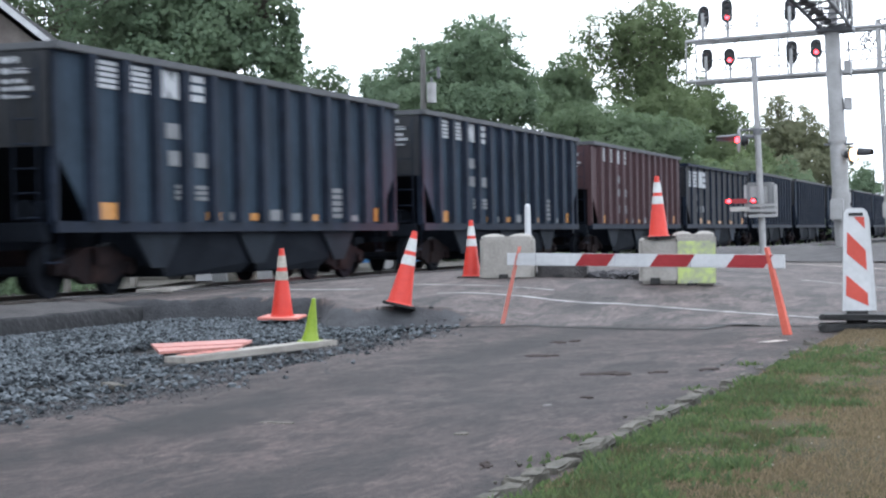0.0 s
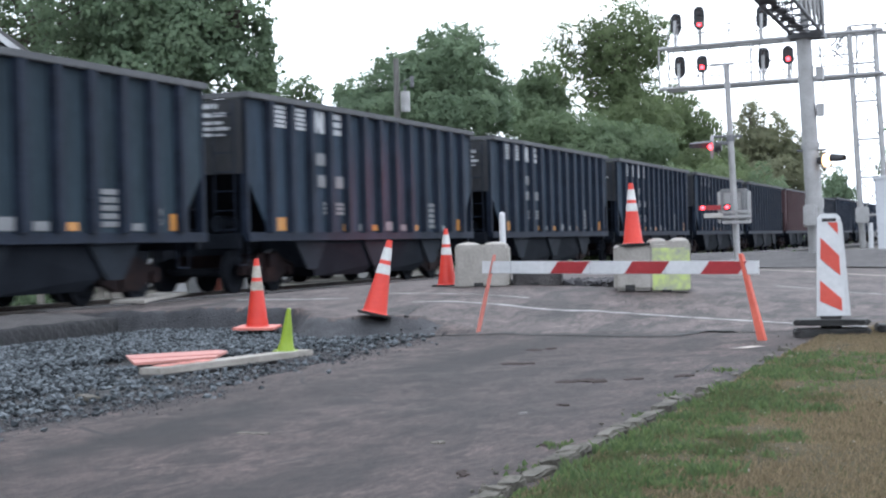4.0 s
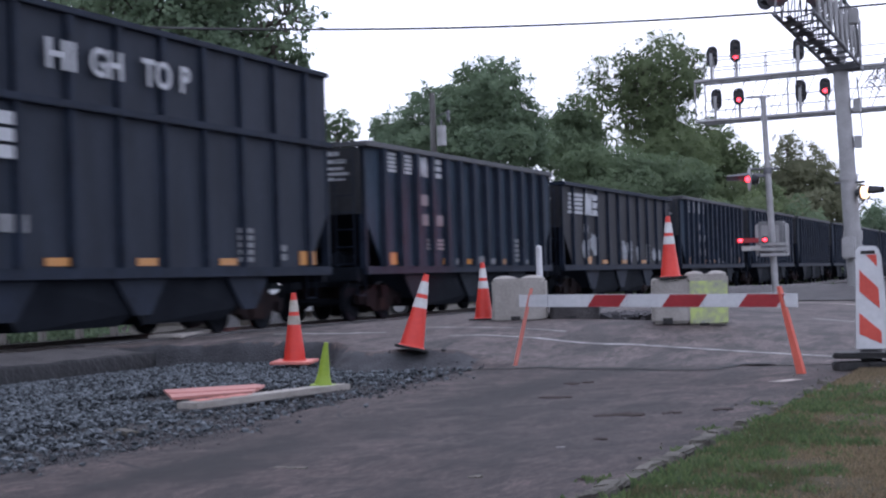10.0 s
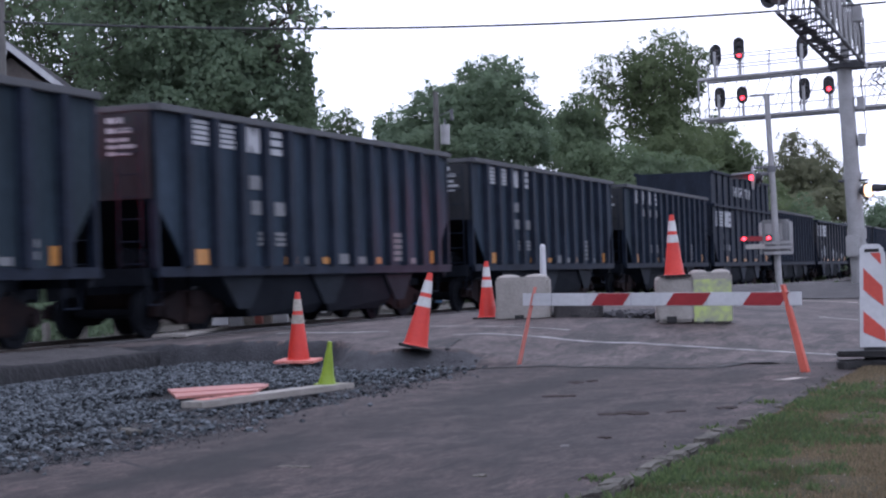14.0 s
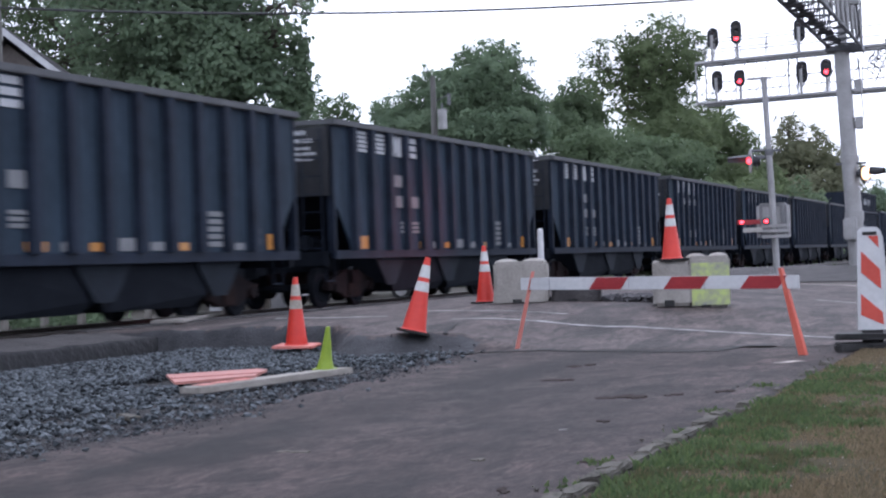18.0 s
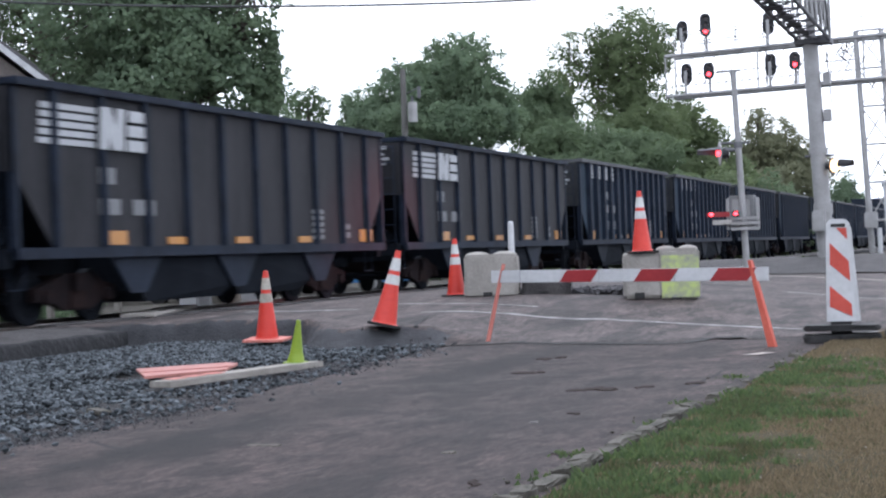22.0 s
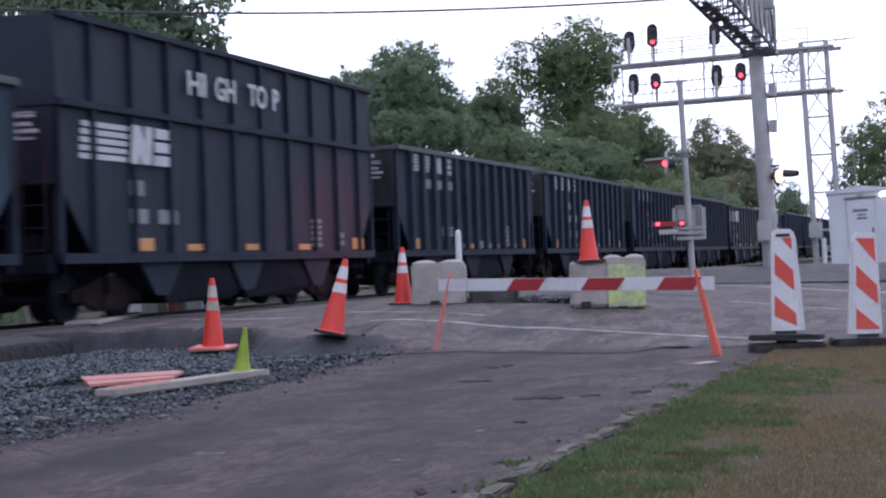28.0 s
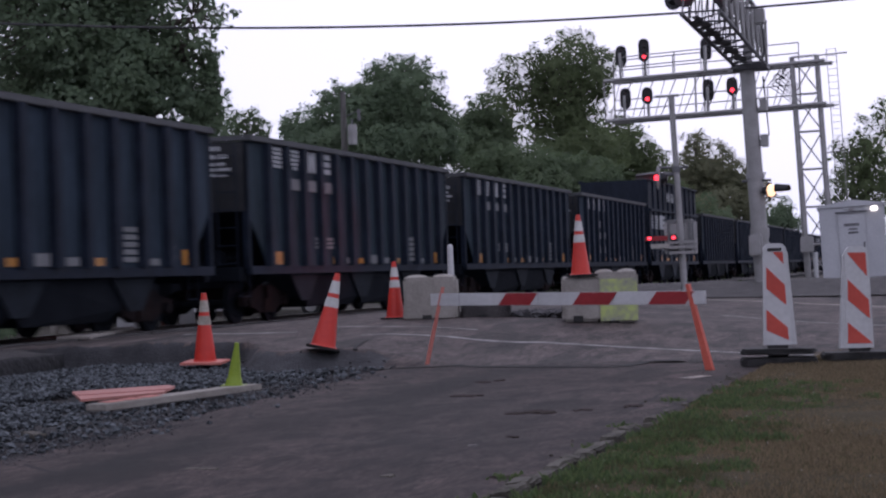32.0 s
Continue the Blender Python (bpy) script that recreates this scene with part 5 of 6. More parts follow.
# tower
tops = [Vector((-7.18, 78.39, 10.8)), Vector((-6.02, 78.27, 10.8)), Vector((-5.86, 79.5, 10.8)), Vector((-7.14, 79.6, 10.8))]
lean = Vector((0.40, 0.1, -10.6))
feet = [t + lean for t in tops]
for p, q in zip(tops[:2], feet):
    part("leg", rod(q, p, 0.15, 0.125, n=12), "galv", bridge, "tubular tower leg")
for i in range(1):
    j = (i + 1) % 4
    for k in range(6):
        p, q = tops[i].lerp(feet[i], k / 6), tops[i].lerp(feet[i], (k + 1) / 6)
        u, v = tops[j].lerp(feet[j], k / 6), tops[j].lerp(feet[j], (k + 1) / 6)
        part("brace", rod(p, v, 0.034, n=6), "galv", bridge)
        part("brace", rod(u, q, 0.034, n=6), "galv", bridge)
        part("strut", rod(p, u, 0.055, n=6), "galv", bridge)
for p, l in ((tops[1] + Vector((-1.2, 0, -0.05)), 2.6), (tops[1] + Vector((0, 0, -2.45)), 0.95), (tops[1] + Vector((0.15, 0, -4.6)), 0.85)):
    part("outrigger", rod(p, p + Vector((l, -0.05, 0.08)), 0.035, n=6), "galv", bridge)
part("relay_box", box(-7.05, -6.45, 77.9, 78.2, 1.60, 2.35, 0.05), "galv", bridge, "grey relay box on the tower leg")
part("conduit", rod((-6.38, 78.1, 0.2), (-6.40, 78.1, 1.6), 0.11, n=10), "white_plastic", bridge, "white conduit pipe")
lad = bmesh.new()
foot = Vector((0.40, 0.1, -10.6))
for s in (0.42, 0.86):
    p = tops[1] + Vector((s, 0.4, 0.3))
    rod(p, p + foot, 0.02, n=5, bm=lad)
for k in range(34):
    p = tops[1] + Vector((0.42, 0.4, 0.3)) + foot * (k / 34)
    rod(p, p + Vector((0.44, 0, 0)), 0.012, n=4, bm=lad)
part("ladder", lad, "galv", bridge)
for k in range(9):
    p = br + Vector((0.1 - 0.28 * (k % 3), 0, -0.15))
    q = Vector((-7.25, 78.3, 9.9 - 0.16 * k))
    bends = [p.lerp(q, f / 12) + Vector((-0.9 * math.sin(f / 12 * 3.14) * (0.5 + 0.06 * k), 0, -0.25 * math.sin(f / 12 * 6.28))) for f in range(13)]
    part("cable", tube(bends, 0.022, 5), "cable", bridge, "drooping black cable")
part("hanging_cable", rod((-8.55, 78.5, 10.0), (-8.35, 78.4, 7.2), 0.05, 0.03, n=6), "galv_dark", bridge)

for x, y, z, h, lit in ((-15.64, 80.2, 11.68, 1.06, False), (-14.45, 79.95, 11.86, 1.16, True), (-11.29, 79.2, 11.6, 1.12, False), (-15.5, 80.2, 9.56, 1.06, False), (-14.35, 79.9, 9.6, 0.86, True), (-11.25, 79.2, 9.6, 1.1, False), (-10.07, 78.9, 9.68, 0.90, True)):
    signal_head(pose(x, y, z, 0, 0, 12 if lit else 18), lit, h, bridge)
    low = 8.5 if z < 10.5 else 10.5
    off = 0.12 if lit else -0.42
    part("head_post", rod((x + 0.02, y + off, low), (x + 0.02, y + off, z + h * 0.1), 0.075, n=8), "galv", bridge)

# cantilever pole
pole = thing("cantilever_pole", "tall pale grey steel pole carrying a dark lattice arm", "signal pole")
pb, pt = Vector((-5.25, 46.6, 0.1)), Vector((-5.50, 46.45, 6.75))
part("shaft", rod(pb, pt, 0.235, 0.215, n=24), "galv", pole)
part("foundation", rod(pb + Vector((0, 0, -0.1)), pb + Vector((0, 0, 0.22)), 0.42, 0.40, n=20), "concrete", pole)
part("base_plate", rod(pb + Vector((0, 0, 0.22)), pb + Vector((0, 0, 0.30)), 0.36, n=20), "galv_dark", pole)
for z in (1.35, 1.75, 3.42):
    c = pb.lerp(pt, z / 6.65)
    part("collar", rod(c, c + Vector((0, 0, 0.28 if z < 3 else 0.16)), 0.262, n=20), "galv", pole)
part("junction_box", box(-5.58, -5.22, 46.1, 46.4, 1.35, 1.95, 0.04), "galv", pole)
for z in (4.4, 5.4):
    part("junction_box", box(-5.18, -4.98, 46.35, 46.65, z, z + 0.35, 0.02), "galv", pole)
arm_w, arm_h = 0.80, 1.25
y0, y1 = 46.8, 36.4
corners = [(-5.82, 6.70), (-4.98, 6.70), (-4.98, 6.70 + arm_h), (-5.82, 6.70 + arm_h)]
for x, z in corners:
    part("chord", rod((x, y0, z), (x + 0.12, y1, z + 0.04), 0.055, n=8), "galv_dark", pole, "dark steel chord of the arm")
for i in range(4):
    j = (i + 1) % 4
    for k in range(9):
        p0, p1 = y0 + (y1 - y0) * k / 9, y0 + (y1 - y0) * (k + 1) / 9
        sh0, sh1 = 0.12 * k / 9, 0.12 * (k + 1) / 9
        a0, a1 = Vector((corners[i][0] + sh0, p0, corners[i][1])), Vector((corners[j][0] + sh1, p1, corners[j][1]))
        b0 = Vector((corners[j][0] + sh0, p0, corners[j][1]))
        part("lacing", rod(a0, a1, 0.024 if i != 1 else 0.035, n=6), "galv_dark" if i != 1 else "galv", pole)
        part("lacing", rod(a0, b0, 0.024 if i != 1 else 0.05, n=6), "galv_dark" if i != 1 else "galv", pole)
part("gusset", box(-5.9, -4.9, 46.1, 46.85, 6.56, 6.72, 0.02), "galv_dark", pole)
part("walkway", box(-5.58, -5.40, 37.0, 46.2, 6.74, 6.77), "galv_dark", pole)
part("arm_box", box(-4.92, -4.66, 43.6, 43.9, 7.45, 7.85, 0.02), "galv", pole)
part("arm_conduit", tube([Vector((-4.75, 43.8, 7.45)), Vector((-4.74, 44.0, 7.1)), Vector((-4.80, 44.6, 6.8)), Vector((-5.0, 45.6, 6.72))], 0.03), "galv_dark", pole)
part("inner_post", rod((-5.46, 46.4, 6.7), (-5.40, 46.2, 8.05), 0.13, n=14), "galv", pole)
for k in range(5):
    part("tread", box(-5.66, -5.30, 37.6 + 1.7 * k, 38.3 + 1.7 * k, 6.70, 6.735), "galv_dark", pole)


def flasher(m, lit, label, lamp="red_lamp", side=0.0, reach=0.36, disc=0.27, lens=0.10, start=0.0, keep=0.03):
    """A round background with a bulging lens under a visor, facing its own -y."""
    f = thing("crossing_flasher", label, "crossing light", m, "crossing lights")
    part("background", rod((0, 0.0, 0), (0, 0.02, 0), disc, n=26), "galv" if side else "signal_black", f)
    part("housing", rod((0, 0.02, 0), (0, 0.20, 0), 0.15, 0.10, n=18), "signal_black", f)
    bm = bmesh.new()
    bmesh.ops.create_uvsphere(bm, u_segments=16, v_segments=10, radius=lens if lit else 0.14, matrix=Matrix.Translation((0, -0.035, 0)) @ Matrix.Diagonal((1, 0.8 if lit else 0.3, 1, 1)))
    part("lens", bm, lamp if lit else "dark_lens", f, "lit lens" if lit else "")
    hood = bmesh.new()
    bmesh.ops.create_cone(hood, cap_ends=False, segments=20, radius1=0.15, radius2=0.10, depth=reach - start, matrix=Matrix.Translation((0, -(reach + start) / 2, 0.03 if start else 0.01)) @ Matrix.Rotation(radians(90), 4, "X"))
    bmesh.ops.delete(hood, geom=[q for q in hood.faces if q.calc_center_median().z * 0.85 - side * q.calc_center_median().x * 0.55 < keep], context="FACES")
    part("hood", hood, "galv_dark" if side else "signal_black", f)
    return f


flasher(pose(-4.97, 46.3, 3.16, 0, 0, 68), True, "crossing light glowing amber at the pole", "amber_lamp", reach=0.60, disc=0.24, lens=0.175, start=0.2, keep=-0.03)
flasher(pose(-5.75, 37.2, 7.28, 0, 0, -6), True, "crossing light lit red on the lattice arm")
flasher(pose(-6.05, 37.6, 7.30, 0, 0, 150), False, "black crossing light on the lattice arm")
flasher(pose(-5.05, 38.6, 7.45, 0, 0, -6), True, "crossing light lit red on the lattice arm")
part("bracket", rod((-5.75, 46.5, 3.46), (-4.93, 46.4, 3.46), 0.035, n=8), "galv_dark", pole)

# gate mast
mast = thing("gate_mast", "pale grey crossing mast with gate mechanism and counterweights", "crossing gate")
mb, mtop = Vector((-6.74, 41.94, 0.25)), Vector((-6.90, 41.85, 5.52))
part("shaft", rod(mb, mtop, 0.085, 0.075, n=16), "galv", mast)
part("base", box(mb.x - 0.22, mb.x + 0.22, mb.y - 0.22, mb.y + 0.22, 0.2, 0.52, 0.03), "galv", mast)
part("foundation", box(mb.x - 0.42, mb.x + 0.42, mb.y - 0.42, mb.y + 0.42, 0.0, 0.26, 0.02), "concrete", mast)
part("cap", box(mtop.x - 0.42, mtop.x + 0.20, mtop.y - 0.06, mtop.y + 0.06, 5.48, 5.54, 0.01), "galv", mast)
part("mechanism", box(-7.20, -6.48, 42.0, 42.45, 1.50, 2.34, 0.05), "mast_grey", mast, "dull grey gate mechanism box")
part("mechanism_lid", box(-7.08, -6.62, 41.96, 42.0, 1.80, 2.24, 0.02), "galv", mast)
for z in (1.44, 1.58, 1.71):
    part("counterweight_bar", box(-7.06, -6.36, 41.62, 41.74, z, z + 0.075, 0.012), "galv", mast, "pale counterweight plate")
for x in (-7.16, -6.38):
    part("counterweight_arm", box(x - 0.03, x + 0.03, 41.76, 41.82, 1.46, 2.26, 0.01), "galv", mast)
part("gate_arm", box(-7.52, -7.04, 41.60, 41.66, 1.60, 1.72, 0.01), "wood_white", mast, "pale gate arm seen end-on")
part("gate_arm_band", box(-7.66, -7.08, 41.60, 41.66, 1.80, 1.92, 0.01), "stripe_red", mast, "red band of the gate arm")
for x in (-7.54, -6.92):
    bm = bmesh.new()
    bmesh.ops.create_uvsphere(bm, u_segments=14, v_segments=8, radius=1, matrix=Matrix.Translation((x, 41.57, 1.865)) @ Matrix.Diagonal((0.055, 0.04, 0.045, 1)))
    part("arm_light", bm, "red_lamp", mast, "lit red lamp on the gate arm")
    part("arm_light_case", box(x - 0.08, x + 0.08, 41.585, 41.64, 1.78, 1.95, 0.02), "signal_black", mast)
flasher(pose(-7.30, 41.74, 3.42, 0, 0, -72), True, "crossing light lit red seen from the side on the mast", side=1.0, reach=0.56, disc=0.31, lens=0.075)
flasher(pose(-7.16, 41.98, 3.42, 0, 0, 100), False, "grey crossing light turned away on the mast", side=0.01, disc=0.22)
part("crossarm", rod((-7.30, 41.85, 3.68), (-6.55, 41.9, 3.66), 0.035, n=8), "galv_dark", mast)
part("crossarm_clamp", rod((-6.84, 41.88, 3.54), (-6.84, 41.88, 3.70), 0.11, n=12), "galv_dark", mast)

glow = new("crossing_light_glow", bpy.data.lights.new("crossing_light_glow", "SPOT"))
glow.data.energy, glow.data.color, glow.data.spot_size, glow.data.spot_blend, glow.data.shadow_soft_size = 1500, (1.0, 0.07, 0.10), radians(27), 1.0, 0.12
glow.matrix_world = look((-7.62, 41.45, 3.38), (-13.6, 34.3, 1.7))

# unseen mast and lamp added beyond the track, reddening car ends through the gaps
post = thing("crossing_mast", "unseen grey crossing mast with a red light, added beyond the track", "crossing mast", pose(-20.3, 22.2, 0.0))
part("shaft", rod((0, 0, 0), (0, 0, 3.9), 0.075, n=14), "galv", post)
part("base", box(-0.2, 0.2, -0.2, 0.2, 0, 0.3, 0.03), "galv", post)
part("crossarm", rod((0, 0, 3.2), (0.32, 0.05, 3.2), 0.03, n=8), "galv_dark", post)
flasher(pose(-19.95, 22.3, 3.2, 0, 0, 100), True, "unseen crossing light lit red, added beyond the track")
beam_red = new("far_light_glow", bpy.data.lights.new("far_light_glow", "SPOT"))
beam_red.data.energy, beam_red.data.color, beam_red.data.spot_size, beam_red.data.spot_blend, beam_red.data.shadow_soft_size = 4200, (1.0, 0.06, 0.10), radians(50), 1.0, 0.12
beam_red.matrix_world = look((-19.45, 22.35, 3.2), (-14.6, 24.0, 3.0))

# equipment shelter
hut = thing("equipment_shelter", "white metal railway equipment shelter with a door and lamp", "shelter", pose(-4.28, 55.3, 0.26, 0, -2.2, 4))
part("body", box(0, 2.10, 0, 3.2, 0.08, 2.62, 0.02), "shelter", hut)
part("roof", prism([(-0.05, 2.62), (2.15, 2.62), (2.15, 2.68), (1.05, 2.84), (-0.05, 2.68)], "y", -0.06, 3.26), "shelter", hut)
for x0, x1 in ((0.14, 0.76), (1.74, 2.06)):
    part("skid", box(x0, x1, 0.02, 3.1, -0.10, 0.08), "rubber", hut, "black skid under the shelter")
hdoor = part("door", box(0.60, 1.46, -0.035, -0.002, 0.16, 2.38, 0.01), "shelter", hut)
part("handle", box(1.36, 1.41, -0.085, -0.035, 1.26, 1.44, 0.008), "galv_dark", hdoor)
part("drip_edge", box(0.52, 1.56, -0.09, -0.002, 2.42, 2.46), "galv_dark", hut)
for x0, x1, z0, z1 in ((0.78, 1.26, 1.97, 2.06), (0.92, 1.20, 1.84, 1.90), (0.90, 1.22, 1.72, 1.79)):
    part("sign_bar", box(x0, x1, -0.041, -0.0352, z0, z1), "galv_dark", hdoor)
part("lamp", box(1.66, 1.88, -0.14, -0.002, 2.42, 2.58, 0.03), "white_lamp", hut, "lit white wall lamp")
part("lamp_hood", box(1.62, 1.92, -0.16, -0.002, 2.585, 2.61, 0.01), "galv", hut)
part("small_lamp", box(0.95, 1.15, -0.10, -0.002, 2.48, 2.58, 0.02), "galv", hut)
for x in (0.56, 1.50):
    part("panel_seam", box(x - 0.012, x + 0.012, -0.010, -0.002, 0.12, 2.6), "shelter", hut)

# ---- poles, wire, house and things beyond the track ----


def utility_pole(x, y, h, label, arm=True, lean=0.0):
    p = thing("utility_pole", label, "utility pole", pose(x, y, 0, 0, lean, 0), "utility poles")
    part("pole", rod((0, 0, -0.1), (0, 0, h), 0.16, 0.12, n=14), "pole_wood", p)
    if arm:
        part("bracket", rod((0, 0, h - 1.1), (0.75, -0.1, h - 0.85), 0.025, n=6), "galv_dark", p)
        part("transformer", rod((0.42, -0.1, h - 2.3), (0.42, -0.1, h - 1.45), 0.20, n=18), "galv", p, "grey transformer can")
        part("insulator", rod((0.42, -0.1, h - 1.45), (0.42, -0.1, h - 1.2), 0.05, n=8), "galv_dark", p)
        part("cutout", box(0.68, 0.80, -0.16, -0.04, h - 1.3, h - 0.8, 0.01), "galv_dark", p)
    return p


utility_pole(-24.87, 65.5, 9.1, "weathered wooden utility pole with a grey transformer")
utility_pole(-25.2, 35.15, 12.5, "dark wooden utility pole beside the house", False)
utility_pole(-6.04, 103.0, 8.3, "thin dark utility pole behind the shelter", False)
wire = thing("overhead_wire", "black overhead wire sagging across the street", "wire")
left, right = Vector((-25.2, 35.1, 8.0)), Vector((5.0, 44.6, 8.35))
part("cable", tube([left.lerp(right, k / 40) - Vector((0, 0, 3.1 * k / 40 * (1 - k / 40))) for k in range(41)], 0.03), "cable", wire)
span = thing("overhead_wire", "thin service wire running to the house", "wire")
bm = bmesh.new()
left, right = Vector((-25.2, 35.1, 7.6)), Vector((-36, 34, 6.2))
rod(left, right, 0.03, n=6, bm=bm)
part("cable", bm, "cable", span)

house = thing("house", "dark brick house with a white-trimmed gable", "house", pose(-30.96, 43.7, -1.2, 0, 0, 24))
part("wall", prism([(-5, 0), (5, 0), (5, 5.6), (0, 9.7), (-5, 5.6)], "y", 0, 9), "brick_house", house)
part("roof", prism([(-5.5, 5.4), (0, 9.95), (5.5, 5.4), (5.5, 5.65), (0, 10.2), (-5.5, 5.65)], "y", -0.5, 9.5), "roof_dark", house)
part("rake_trim", prism([(0, 9.9), (5.5, 5.4), (5.5, 5.62), (0, 10.15)], "y", -0.58, -0.5), "trim_white", house, "white rake board")
part("rake_trim", prism([(0, 9.75), (-5.5, 5.25), (-5.5, 5.62), (0, 10.15)], "y", -0.58, -0.5), "trim_white", house, "white rake board")
for x in (-2.6, 1.4):
    w = part("window", box(x, x + 1.2, -0.05, 0.06, 2.2, 4.0), "glass_dark", house)
    part("frame", box(x - 0.1, x + 1.3, -0.07, -0.02, 4.0, 4.12), "trim_white", w)
    part("sill", box(x - 0.1, x + 1.3, -0.12, -0.02, 2.08, 2.2), "trim_white", w)


def parked_car(m, paint, label):
    c = thing("parked_car", label, "car", m, "parked cars")
    part("body", prism([(-2.2, 0.35), (2.2, 0.35), (2.25, 0.7), (2.0, 0.88), (0.95, 0.98), (-1.5, 1.0), (-2.2, 0.92)], "x", -0.86, 0.86), paint, c)
    part("cabin", prism([(-1.75, 0.98), (1.0, 0.96), (0.35, 1.42), (-1.1, 1.45)], "x", -0.74, 0.74), "glass_dark", c)
    part("roof", box(-0.72, 0.72, -1.1, 0.35, 1.43, 1.48, 0.02), paint, c)
    for y in (-1.35, 1.35):
        for s in (1, -1):
            w = part("wheel", rod((s * 0.70, y, 0.33), (s * 0.90, y, 0.33), 0.33, n=22), "rubber", c)
            part("rim", rod((s * 0.90, y, 0.33), (s * 0.91, y, 0.33), 0.2, n=16), "galv", w)
    for s in (0.6, -0.6):
        part("headlight", box(s - 0.16, s + 0.16, 2.18, 2.27, 0.62, 0.76, 0.02), "white_plastic", c)
    return c


parked_car(pose(-21.4, 49.8, -0.05, 0, 0, 96), "auto_blue", "blue car parked beyond the tracks")
parked_car(pose(-22.8, 54.6, -0.05, 0, 0, 84), "auto_white", "white car parked beyond the tracks")
parked_car(pose(-22.5, 43.0, -0.05, 0, 0, 92), "auto_white", "white car parked near the crossing")
for x, y, mt in ((-17.9, 33.0, "white_plastic"), (-17.9, 33.65, "white_plastic"), (-17.9, 34.2, "cone_soiled"), (-17.9, 34.65, "cone_faded"), (-17.9, 35.15, "cone_soiled"), (-17.9, 36.0, "trim_white")):
    bn = thing("barrier_block", "small white plastic barrier block beyond the tracks" if mt != "cone_faded" else "small faded orange barrier block", "barrier", pose(x, y, lay(x, y) + 0.0, 0, 0, 20), "barrier blocks")
    part("block", prism([(-0.20, 0), (0.20, 0), (0.15, 0.62), (-0.15, 0.62)], "y", -0.18, 0.18), mt, bn)
fence = thing("post_fence", "row of short grey fence posts beyond the tracks", "fence")
for k in range(12):
    part("post", box(-20.1 + 0.0 * k, -19.95, 18 + 1.4 * k, 18.14 + 1.4 * k, -0.1, 0.42, 0.02), "concrete", fence)

# ---- trees ----


def lumps(p, seed, size):
    """A smooth wavering value, about -1 to 1, at each point."""
    rng = np.random.default_rng(seed)
    total = np.zeros(len(p))
    for _ in range(7):
        k = rng.normal(size=3)
        total += np.sin(p @ (k / np.linalg.norm(k) * 6.283 / (size * rng.uniform(0.7, 1.5))) + rng.uniform(0, 6.283))
    return total / 3.2


